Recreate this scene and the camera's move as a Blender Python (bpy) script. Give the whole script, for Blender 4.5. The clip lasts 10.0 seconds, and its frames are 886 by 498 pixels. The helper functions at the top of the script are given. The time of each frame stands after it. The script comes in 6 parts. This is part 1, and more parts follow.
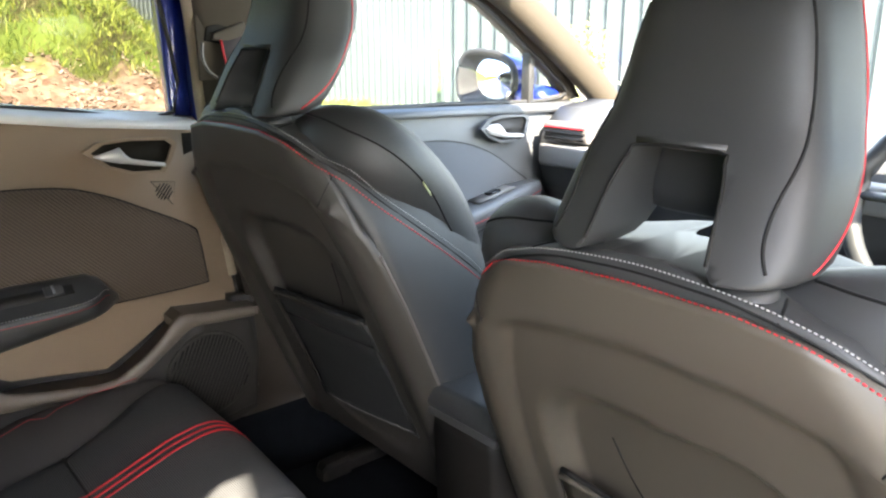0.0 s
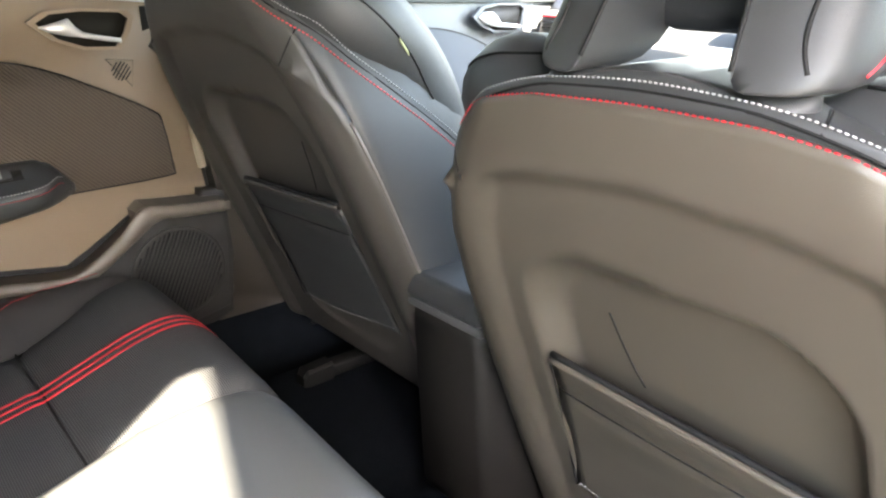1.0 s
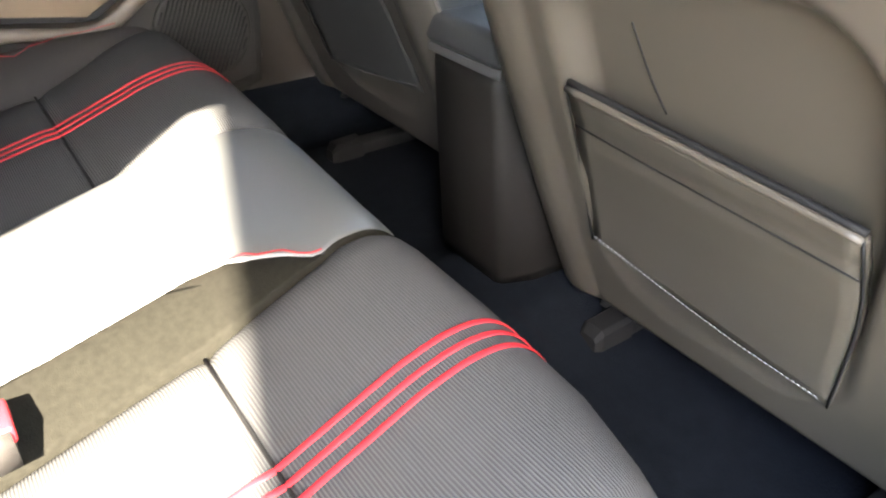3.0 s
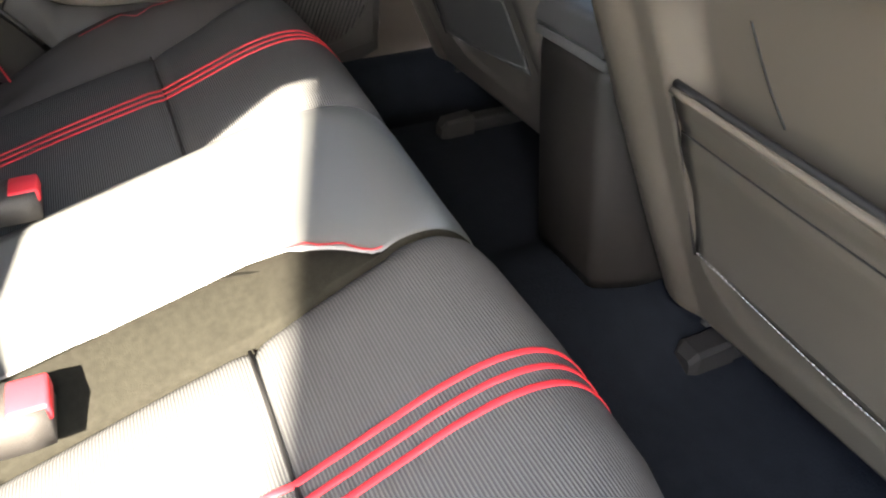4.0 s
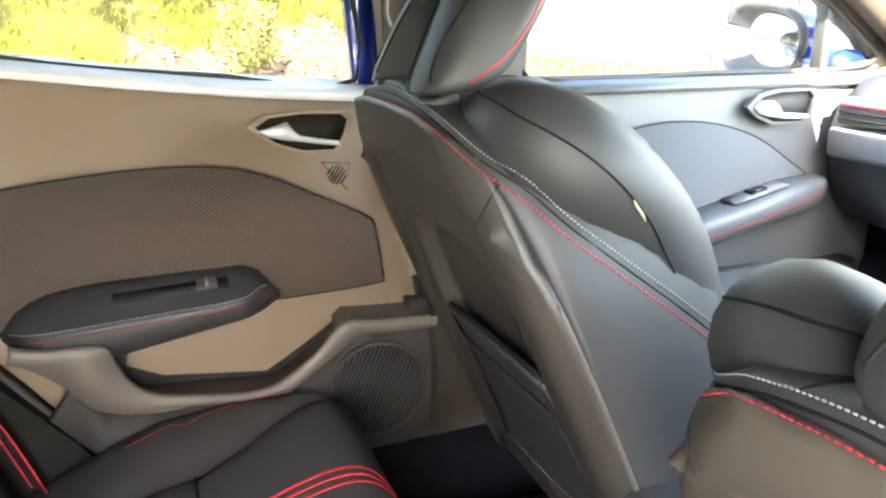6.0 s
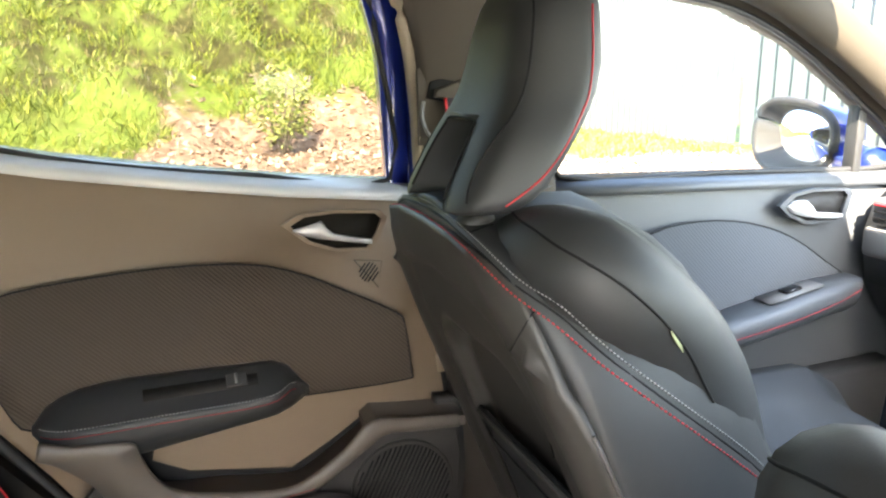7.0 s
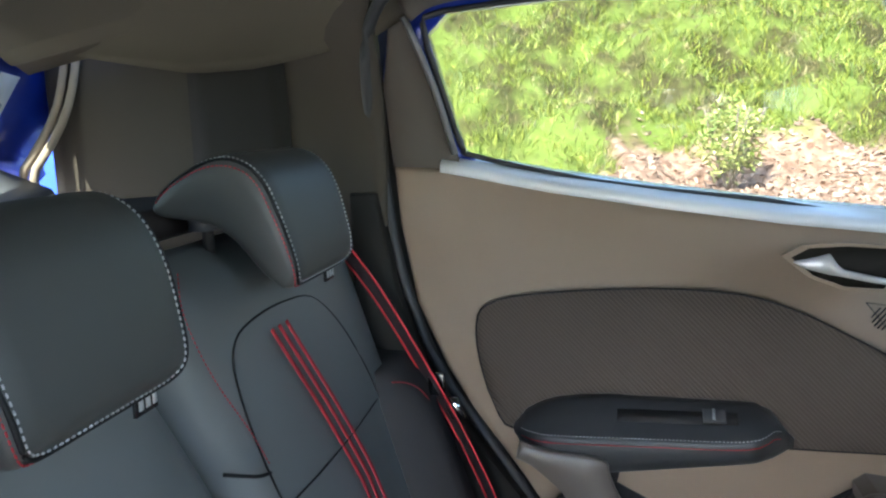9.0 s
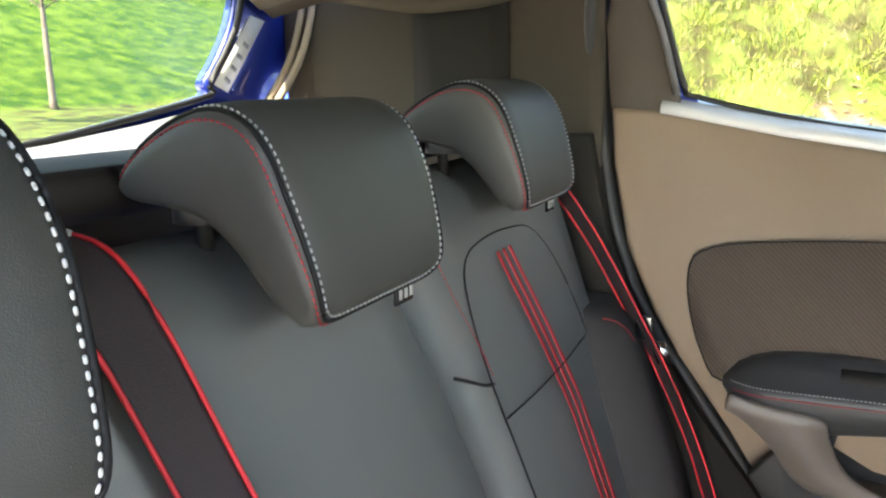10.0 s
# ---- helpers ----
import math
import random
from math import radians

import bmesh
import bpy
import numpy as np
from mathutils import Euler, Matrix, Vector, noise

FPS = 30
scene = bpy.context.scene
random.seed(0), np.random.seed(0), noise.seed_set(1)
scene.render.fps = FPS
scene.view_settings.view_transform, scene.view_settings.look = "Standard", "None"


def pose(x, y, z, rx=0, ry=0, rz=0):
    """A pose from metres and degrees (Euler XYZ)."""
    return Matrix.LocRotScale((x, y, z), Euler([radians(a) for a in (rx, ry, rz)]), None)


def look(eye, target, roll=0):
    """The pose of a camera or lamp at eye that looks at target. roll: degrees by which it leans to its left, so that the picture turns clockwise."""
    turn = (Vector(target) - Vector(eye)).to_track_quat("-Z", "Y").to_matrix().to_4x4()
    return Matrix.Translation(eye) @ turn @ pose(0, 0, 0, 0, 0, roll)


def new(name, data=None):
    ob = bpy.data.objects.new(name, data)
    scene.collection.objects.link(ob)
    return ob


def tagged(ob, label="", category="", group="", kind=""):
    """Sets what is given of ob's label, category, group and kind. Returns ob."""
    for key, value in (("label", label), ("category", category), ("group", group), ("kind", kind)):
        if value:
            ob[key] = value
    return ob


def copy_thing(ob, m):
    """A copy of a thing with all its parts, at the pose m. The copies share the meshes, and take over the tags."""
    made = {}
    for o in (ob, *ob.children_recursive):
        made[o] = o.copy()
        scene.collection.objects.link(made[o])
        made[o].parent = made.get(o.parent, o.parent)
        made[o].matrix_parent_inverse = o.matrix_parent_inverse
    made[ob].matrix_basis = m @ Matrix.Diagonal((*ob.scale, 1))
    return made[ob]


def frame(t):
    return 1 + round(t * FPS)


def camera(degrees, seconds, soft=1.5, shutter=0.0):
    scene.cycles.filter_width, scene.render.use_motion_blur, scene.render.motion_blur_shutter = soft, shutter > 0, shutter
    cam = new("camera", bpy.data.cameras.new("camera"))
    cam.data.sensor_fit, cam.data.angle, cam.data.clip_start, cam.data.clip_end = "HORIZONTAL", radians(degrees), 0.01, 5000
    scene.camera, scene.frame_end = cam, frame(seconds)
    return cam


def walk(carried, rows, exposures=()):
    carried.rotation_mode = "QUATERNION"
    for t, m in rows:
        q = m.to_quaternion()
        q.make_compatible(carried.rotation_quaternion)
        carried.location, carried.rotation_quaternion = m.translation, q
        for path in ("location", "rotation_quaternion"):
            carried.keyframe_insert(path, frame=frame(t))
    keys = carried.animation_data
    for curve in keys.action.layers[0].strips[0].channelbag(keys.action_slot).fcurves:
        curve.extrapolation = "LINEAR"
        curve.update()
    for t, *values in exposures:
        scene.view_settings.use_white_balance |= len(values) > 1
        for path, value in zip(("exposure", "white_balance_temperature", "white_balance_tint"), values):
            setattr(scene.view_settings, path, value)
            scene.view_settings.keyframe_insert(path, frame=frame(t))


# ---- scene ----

cam = camera(60.8, 10.0, soft=2.2)
PATH = [
    (0, (0.695, 0.061, 1.141), (-0.778, 1.31, 0.621), -0.0),
    (0.5, (0.67, 0.102, 1.087), (-0.791, 1.338, 0.507), -0.0),
    (1, (0.649, 0.132, 1.038), (-0.783, 1.347, 0.351), 0.1),
    (1.5, (0.646, 0.154, 0.997), (-0.748, 1.335, 0.183), -0.0),
    (2, (0.652, 0.161, 0.964), (-0.711, 1.296, 0.039), 0.2),
    (2.5, (0.67, 0.153, 0.94), (-0.671, 1.232, -0.079), 0.2),
    (3.8, (0.691, 0.236, 0.903), (-0.784, 0.96, -0.237), -0.3),
    (4, (0.657, 0.248, 0.92), (-0.841, 0.907, -0.23), -0.7),
    (4.5, (0.575, 0.275, 0.994), (-0.957, 0.881, -0.14), -1.1),
    (5, (0.508, 0.299, 1.072), (-1.102, 0.912, 0.056), -1.2),
    (5.5, (0.47, 0.298, 1.102), (-1.24, 0.961, 0.305), -0.9),
    (6, (0.465, 0.297, 1.131), (-1.316, 0.969, 0.518), -0.8),
    (7.5, (0.419, 0.286, 1.193), (-1.471, 0.829, 0.829), -0.7),
    (8, (0.382, 0.263, 1.183), (-1.572, 0.507, 0.831), -1.1),
    (8.5, (0.376, 0.222, 1.171), (-1.59, 0.104, 0.819), -1.3),
    (9, (0.401, 0.208, 1.16), (-1.516, -0.245, 0.814), -1.3),
    (9.5, (0.419, 0.188, 1.133), (-1.421, -0.502, 0.763), -1.1),
    (10, (0.443, 0.163, 1.121), (-1.304, -0.714, 0.699), -0.7),
]
EXPOSURES = [(0.0, 4.5, 7300, 12), (1.0, 5.3, 7500, 12), (2.0, 5.7, 7300, 12), (2.7, 5.55, 7500, 12), (4.0, 5.3, 7500, 12), (4.5, 5.55, 7600, 12), (5.0, 5.85, 7800, 12), (5.5, 5.8, 7900, 12), (6.0, 5.47, 7600, 12), (7.5, 4.4, 7400, 12), (8.0, 4.18, 6700, 11), (8.5, 4.3, 5900, 8), (9.0, 4.62, 5900, 8), (9.5, 4.95, 6800, 10), (10.0, 5.25, 7100, 11)]
walk(cam, [(t, look(eye, target, roll)) for t, eye, target, roll in PATH], EXPOSURES)

# ---- world, sun, exposure ----
SUN_TO = Vector((0.742, -0.251, 0.622)).normalized()
world = bpy.data.worlds.new("sky")
scene.world = world
world.use_nodes = True
wn = world.node_tree
sky = wn.nodes.new("ShaderNodeTexSky")
sky.sky_type, sky.sun_disc = "NISHITA", False
sky.sun_elevation = math.asin(SUN_TO.z)
sky.sun_rotation = math.atan2(SUN_TO.x, SUN_TO.y)
wn.links.new(sky.outputs["Color"], wn.nodes["Background"].inputs["Color"])
wn.nodes["Background"].inputs["Strength"].default_value = 0.15
sun = new("sun", bpy.data.lights.new("sun", "SUN"))
sun.data.energy, sun.data.angle, sun.data.color = 3.0, radians(0.53), (1.0, 0.95, 0.87)
sun.matrix_world = look(SUN_TO * 20, (0, 0, 0))

# area lamp added in the windscreen, brightens the rear seats on top of the sky
front_fill = new("windscreen_fill", bpy.data.lights.new("windscreen_fill", "AREA"))
front_fill.data.shape, front_fill.data.size, front_fill.data.size_y = "RECTANGLE", 1.15, 0.5
front_fill.data.energy, front_fill.data.color = 0.55, (0.72, 0.87, 1.0)
front_fill.matrix_world = look((0.015, 1.62, 1.24), (0.015, 0.0, 0.75))

# ---- materials ----
def mat(name, color, rough=0.5, metal=0.0, bump=0.0, scale=200.0, vary=0.15, vscale=6.0, kind="noise", coat=0.0, spec=0.5):
    """A principled material with two scales of variation and fine relief."""
    m = bpy.data.materials.new(name)
    m.use_nodes = True
    nt = m.node_tree
    b = nt.nodes["Principled BSDF"]
    tc = nt.nodes.new("ShaderNodeTexCoord")
    big = nt.nodes.new("ShaderNodeTexNoise")
    big.inputs["Scale"].default_value, big.inputs["Detail"].default_value = vscale, 5
    nt.links.new(tc.outputs["Object"], big.inputs["Vector"])
    ramp = nt.nodes.new("ShaderNodeMix")
    ramp.data_type = "RGBA"
    lo, hi = [c * (1 - vary) for c in color], [min(1, c * (1 + vary)) for c in color]
    ramp.inputs["A"].default_value, ramp.inputs["B"].default_value = (*lo, 1), (*hi, 1)
    nt.links.new(big.outputs["Fac"], ramp.inputs["Factor"])
    nt.links.new(ramp.outputs["Result"], b.inputs["Base Color"])
    rr = nt.nodes.new("ShaderNodeMapRange")
    rr.inputs["To Min"].default_value, rr.inputs["To Max"].default_value = max(0.02, rough - 0.07), min(1, rough + 0.07)
    nt.links.new(big.outputs["Fac"], rr.inputs["Value"])
    nt.links.new(rr.outputs["Result"], b.inputs["Roughness"])
    b.inputs["Metallic"].default_value = metal
    b.inputs["Coat Weight"].default_value = coat
    b.inputs["Specular IOR Level"].default_value = spec
    if bump:
        if kind == "voronoi":
            fine = nt.nodes.new("ShaderNodeTexVoronoi")
            out = fine.outputs["Distance"]
        else:
            fine = nt.nodes.new("ShaderNodeTexNoise")
            fine.inputs["Detail"].default_value = 4
            out = fine.outputs["Fac"]
        fine.inputs["Scale"].default_value = scale
        nt.links.new(tc.outputs["Object"], fine.inputs["Vector"])
        bp = nt.nodes.new("ShaderNodeBump")
        bp.inputs["Strength"].default_value, bp.inputs["Distance"].default_value = bump, 0.001
        nt.links.new(out, bp.inputs["Height"])
        nt.links.new(bp.outputs["Normal"], b.inputs["Normal"])
    return m


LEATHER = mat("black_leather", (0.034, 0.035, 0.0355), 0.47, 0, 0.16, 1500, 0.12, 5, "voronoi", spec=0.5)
# same black leather for rear backrest and head restraints, light painted into the base
LEATHER_LIT = mat("lit_backrest_leather", (0.110, 0.115, 0.108), 0.42, 0, 0.13, 1500, 0.12, 5, "voronoi", spec=0.6)
LEATHER_H = mat("lit_headrest_leather", (0.046, 0.046, 0.041), 0.5, 0, 0.13, 1500, 0.12, 5, "voronoi", spec=0.45)
REDDIM = mat("dull_red_weave", (0.30, 0.012, 0.018), 0.7, 0, 0.4, 900)
QTRIM = mat("brown_quarter_trim", (0.046, 0.038, 0.028), 0.7, 0, 0.2, 700, 0.1, 3, spec=0.12)
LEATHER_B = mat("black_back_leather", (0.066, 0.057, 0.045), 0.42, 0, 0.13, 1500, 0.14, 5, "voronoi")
# darker copy of the back leather, shade of the far seat put into the colour
LEATHER_F = mat("shaded_back_leather", (0.046, 0.042, 0.037), 0.42, 0, 0.13, 1500, 0.14, 5, "voronoi")
PIPING = mat("black_piping", (0.012, 0.012, 0.012), 0.6, spec=0.15)
RED = mat("red_thread", (0.55, 0.02, 0.03), 0.6, 0, 0.3, 900)
WHITE = mat("pale_thread", (0.33, 0.33, 0.32), 0.7)
DOORP = mat("door_plastic", (0.255, 0.190, 0.132), 0.5, 0, 0.25, 1200, 0.08, 4, "voronoi", spec=0.3)
PLASTIC = mat("dark_plastic", (0.05, 0.05, 0.05), 0.5, 0, 0.2, 1200, 0.1, 4, "voronoi")
GLOSSY = mat("gloss_black_plastic", (0.01, 0.01, 0.011), 0.15)
TRIM = mat("pillar_trim", (0.08, 0.068, 0.055), 0.75, 0, 0.2, 700, 0.08, 3, spec=0.15)
LINER = mat("headliner_cloth", (0.075, 0.064, 0.046), 0.95, 0, 0.3, 500, 0.08, 3, spec=0.05)
CARPET = mat("black_carpet", (0.0065, 0.0080, 0.0105), 1.0, 0, 0.9, 420, 0.4, 40, spec=0.03)
CHROME = mat("satin_chrome", (0.75, 0.75, 0.76), 0.16, 1.0, 0, 1, 0.03)
BLUE = mat("blue_car_paint", (0.006, 0.021, 0.205), 0.3, 0.2, 0, 1, 0.05, 4, coat=0.8)
BOLSTER = mat("dark_soft_bolster", (0.040, 0.037, 0.036), 0.8, 0, 0.3, 900, 0.12, 8, spec=0.15)
PFOOT = mat("brown_pillar_plastic", (0.042, 0.035, 0.029), 0.42, 0, 0.15, 900, 0.08, 4, spec=0.4)
# black leather of the centre cushion, its sheen painted in as a greyer base
PAD = mat("sheen_seat_leather", (0.072, 0.076, 0.075), 0.42, 0, 0.12, 1500, 0.10, 5, "voronoi", spec=0.6)
SATIN = mat("satin_silver_plastic", (0.62, 0.61, 0.60), 0.34, 0.35, 0, 1, 0.04)
EDGE = mat("satin_edge_bead", (0.10, 0.09, 0.08), 0.35, 0, 0, 1, 0.05)
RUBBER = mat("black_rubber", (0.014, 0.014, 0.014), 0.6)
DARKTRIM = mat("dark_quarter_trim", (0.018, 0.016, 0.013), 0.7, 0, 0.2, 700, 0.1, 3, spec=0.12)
SEAL = mat("beige_flock_seal", (0.32, 0.26, 0.19), 0.9, 0, 0.3, 800)
WEB = mat("black_webbing", (0.042, 0.034, 0.036), 0.6, 0, 0.5, 900, spec=0.2)
PALE = mat("pale_grey_plastic", (0.24, 0.25, 0.255), 0.4, 0, 0.1, 900)
PAPER = mat("white_paper", (0.8, 0.79, 0.76), 0.7)
TAG = mat("pale_green_tag", (0.42, 0.44, 0.24), 0.8)
GREY = mat("grey_plastic", (0.35, 0.35, 0.34), 0.5)


def ribbed(name, c1, c2, pitch, rough=0.85, strength=0.6, axis="Y", cell=0.0):
    """Woven cloth with fine ribs, pitch metres apart along the axis given."""
    m = mat(name, c1, rough, 0, 0.0, spec=0.1)
    nt = m.node_tree
    b = nt.nodes["Principled BSDF"]
    tc = nt.nodes.new("ShaderNodeTexCoord")
    mp = nt.nodes.new("ShaderNodeMapping")
    nt.links.new(tc.outputs["Object"], mp.inputs["Vector"])
    wv = nt.nodes.new("ShaderNodeTexWave")
    wv.bands_direction = axis
    wv.inputs["Scale"].default_value = 0.314 / pitch
    wv.inputs["Distortion"].default_value = 0.4
    wv.inputs["Detail"].default_value = 1
    wv.inputs["Detail Scale"].default_value = 8
    nt.links.new(mp.outputs["Vector"], wv.inputs["Vector"])
    fac = wv.outputs["Fac"]
    if cell:
        w2 = nt.nodes.new("ShaderNodeTexWave")
        w2.bands_direction = "X"
        w2.inputs["Scale"].default_value = 0.314 / cell
        nt.links.new(mp.outputs["Vector"], w2.inputs["Vector"])
        mu = nt.nodes.new("ShaderNodeMath")
        mu.operation = "MULTIPLY"
        nt.links.new(wv.outputs["Fac"], mu.inputs[0])
        nt.links.new(w2.outputs["Fac"], mu.inputs[1])
        fac = mu.outputs["Value"]
    mx = nt.nodes.new("ShaderNodeMix")
    mx.data_type = "RGBA"
    mx.inputs["A"].default_value, mx.inputs["B"].default_value = (*c1, 1), (*c2, 1)
    nt.links.new(fac, mx.inputs["Factor"])
    nt.links.new(mx.outputs["Result"], b.inputs["Base Color"])
    bp = nt.nodes.new("ShaderNodeBump")
    bp.inputs["Strength"].default_value, bp.inputs["Distance"].default_value = strength, 0.002
    nt.links.new(fac, bp.inputs["Height"])
    nt.links.new(bp.outputs["Normal"], b.inputs["Normal"])
    return m


CLOTH = ribbed("ribbed_grey_cloth", (0.040, 0.041, 0.042), (0.078, 0.080, 0.079), 0.0026, strength=0.45)
CLOTH_B = ribbed("woven_grey_cloth", (0.03, 0.03, 0.03), (0.11, 0.107, 0.10), 0.004, axis="Z", cell=0.004)
DOORCLOTH = ribbed("door_insert_cloth", (0.074, 0.058, 0.046), (0.100, 0.080, 0.063), 0.0036, 0.7, 0.4, "DIAGONAL")
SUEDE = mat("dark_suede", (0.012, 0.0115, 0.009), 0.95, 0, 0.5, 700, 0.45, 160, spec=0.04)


def glass(name, tint):
    m = bpy.data.materials.new(name)
    m.use_nodes = True
    nt = m.node_tree
    nt.nodes.remove(nt.nodes["Principled BSDF"])
    tr, gl, mx = nt.nodes.new("ShaderNodeBsdfTransparent"), nt.nodes.new("ShaderNodeBsdfGlossy"), nt.nodes.new("ShaderNodeMixShader")
    tr.inputs["Color"].default_value = (*tint, 1)
    gl.inputs["Roughness"].default_value = 0.02
    fr = nt.nodes.new("ShaderNodeLayerWeight")
    pw = nt.nodes.new("ShaderNodeMath")
    pw.operation = "POWER"
    pw.inputs[1].default_value = 6
    nt.links.new(fr.outputs["Facing"], pw.inputs[0])
    mr = nt.nodes.new("ShaderNodeMapRange")
    mr.inputs["To Min"].default_value, mr.inputs["To Max"].default_value = 0.012, 0.10
    nt.links.new(pw.outputs["Value"], mr.inputs["Value"])
    nt.links.new(mr.outputs["Result"], mx.inputs["Fac"])
    nt.links.new(tr.outputs["BSDF"], mx.inputs[1])
    nt.links.new(gl.outputs["BSDF"], mx.inputs[2])
    nt.links.new(mx.outputs["Shader"], nt.nodes["Material Output"].inputs["Surface"])
    return m


GLASS = glass("clear_glass", (0.88, 0.90, 0.89))
REARGLASS = glass("tinted_rear_glass", (0.49, 0.50, 0.48))
MIRROR = mat("mirror_glass", (0.9, 0.9, 0.9), 0.02, 1.0, vary=0.0)


# ---- mesh helpers ----
def thing(name, label, category, group="", kind="", at=(0, 0, 0)):
    ob = new(name)
    ob.location = at
    ob.empty_display_size = 0.05
    return tagged(ob, label, category, group, kind)


def part(name, bm, material, parent=None, label="", smooth=True):
    me = bpy.data.meshes.new(name)
    bmesh.ops.recalc_face_normals(bm, faces=bm.faces)
    bm.to_mesh(me)
    bm.free()
    if smooth:
        for p in me.polygons:
            p.use_smooth = True
    me.materials.append(material)
    ob = new(name, me)
    if parent:
        ob.parent = parent
        root = parent
        while root.parent:
            root = root.parent
        ob.matrix_parent_inverse = Matrix.Identity(4)
        if parent.parent is None and parent.type == "EMPTY":
            me.transform(Matrix.Translation(-parent.location))
        elif root.type == "EMPTY":
            me.transform(Matrix.Translation(-root.location))
    if label:
        ob["label"] = label
    return ob


def loft(rings, closed=False, caps=True, bm=None):
    """A skin over rings of equal length; each ring is a closed loop."""
    bm = bm or bmesh.new()
    vs = [[bm.verts.new(p) for p in r] for r in rings]
    n = len(rings[0])
    pairs = list(zip(vs, vs[1:])) + ([(vs[-1], vs[0])] if closed else [])
    for a, b in pairs:
        for i in range(n):
            bm.faces.new((a[i], a[(i + 1) % n], b[(i + 1) % n], b[i]))
    if caps and not closed:
        bm.faces.new(vs[0])
        bm.faces.new(vs[-1][::-1])
    return bm


def smooth_loop(pts, k=4, closed=True):
    """Catmull-Rom points through pts."""
    n, out = len(pts), []
    P = [Vector(p) for p in pts]
    for i in range(n if closed else n - 1):
        if closed:
            a, b, c, d = P[i - 1], P[i], P[(i + 1) % n], P[(i + 2) % n]
        else:
            a, b, c, d = P[max(i - 1, 0)], P[i], P[i + 1], P[min(i + 2, n - 1)]
        for j in range(k):
            t = j / k
            out.append(0.5 * ((2 * b) + (c - a) * t + (2 * a - 5 * b + 4 * c - d) * t * t + (3 * b - a - 3 * c + d) * t ** 3))
    if not closed:
        out.append(P[-1])
    return out


def box(x0, x1, y0, y1, z0, z1, r=0.004, seg=2, bm=None):
    own = bmesh.new()
    bmesh.ops.create_cube(own, size=1)
    for v in own.verts:
        v.co = Vector(((x0 + x1) / 2 + v.co.x * (x1 - x0), (y0 + y1) / 2 + v.co.y * (y1 - y0), (z0 + z1) / 2 + v.co.z * (z1 - z0)))
    if r:
        bmesh.ops.bevel(own, geom=own.edges[:], offset=r, segments=seg, profile=0.5, affect="EDGES")
    if bm is None:
        return own
    me = bpy.data.meshes.new("tmp")
    own.to_mesh(me)
    own.free()
    bm.from_mesh(me)
    bpy.data.meshes.remove(me)
    return bm


def prism(loop, depth, r=0.0, seg=2):
    """A solid from a planar loop of 3D points, pushed by the vector depth, with rounded far edge."""
    bm = bmesh.new()
    d = Vector(depth)
    a = [bm.verts.new(Vector(p)) for p in loop]
    b = [bm.verts.new(Vector(p) + d) for p in loop]
    n = len(loop)
    bm.faces.new(a)
    top = bm.faces.new(b[::-1])
    for i in range(n):
        bm.faces.new((a[i], a[(i + 1) % n], b[(i + 1) % n], b[i]))
    if r:
        bmesh.ops.bevel(bm, geom=list(top.edges), offset=r, segments=seg, profile=0.5, affect="EDGES")
    return bm


def prism_hole(outer, inner, depth):
    """A plate with one hole: outer and inner loops have the same number of points."""
    bm = bmesh.new()
    d = Vector(depth)
    A, B = [bm.verts.new(Vector(p)) for p in outer], [bm.verts.new(Vector(p)) for p in inner]
    C, D = [bm.verts.new(Vector(p) + d) for p in outer], [bm.verts.new(Vector(p) + d) for p in inner]
    n = len(outer)
    for i in range(n):
        j = (i + 1) % n
        bm.faces.new((A[i], A[j], B[j], B[i]))
        bm.faces.new((C[j], C[i], D[i], D[j]))
        bm.faces.new((A[j], A[i], C[i], C[j]))
        bm.faces.new((B[i], B[j], D[j], D[i]))
    return bm


def tube(pts, r, n=8, k=4, closed=False, flat=1.0, up=None, bm=None):
    """A round or flattened cord through pts. up: the direction in which it is flattened."""
    P = smooth_loop(pts, k, closed) if k > 1 else [Vector(p) for p in pts]
    rings = []
    for i, p in enumerate(P):
        a, b = (P[i - 1], P[(i + 1) % len(P)]) if closed else (P[max(i - 1, 0)], P[min(i + 1, len(P) - 1)])
        t = (b - a).normalized()
        u = Vector(up) if up is not None else (Vector((0, 0, 1)) if abs(t.z) < 0.9 else Vector((1, 0, 0)))
        u = (u - t * u.dot(t)).normalized()
        s = t.cross(u)
        rings.append([p + s * r * math.cos(2 * math.pi * j / n) + u * r * flat * math.sin(2 * math.pi * j / n) for j in range(n)])
    return loft(rings, closed, not closed, bm)


def stitches(pts, step=0.007, length=0.0045, r=0.0009, k=6, slant=None):
    """A row of thread stitches along a path, as one mesh."""
    P = smooth_loop(pts, k, False)
    bm = bmesh.new()
    carry = 0.0
    for a, b in zip(P, P[1:]):
        seg = (b - a).length
        if seg < 1e-6:
            continue
        t = (b - a) / seg
        u = Vector((0, 0, 1)) if abs(t.z) < 0.9 else Vector((1, 0, 0))
        u = (u - t * u.dot(t)).normalized()
        s = t.cross(u)
        while carry < seg:
            c = a + t * carry
            h = t * length / 2 + (Vector(slant) if slant else Vector())
            ring = []
            for q, rr in ((c - h, 0.5), (c - h * 0.6, 1), (c + h * 0.6, 1), (c + h, 0.5)):
                ring.append([bm.verts.new(q + (s * math.cos(w) + u * math.sin(w)) * r * rr) for w in (0, 1.571, 3.142, 4.712)])
            for A, B in zip(ring, ring[1:]):
                for i in range(4):
                    bm.faces.new((A[i], A[(i + 1) % 4], B[(i + 1) % 4], B[i]))
            carry += step
        carry -= seg
    return bm


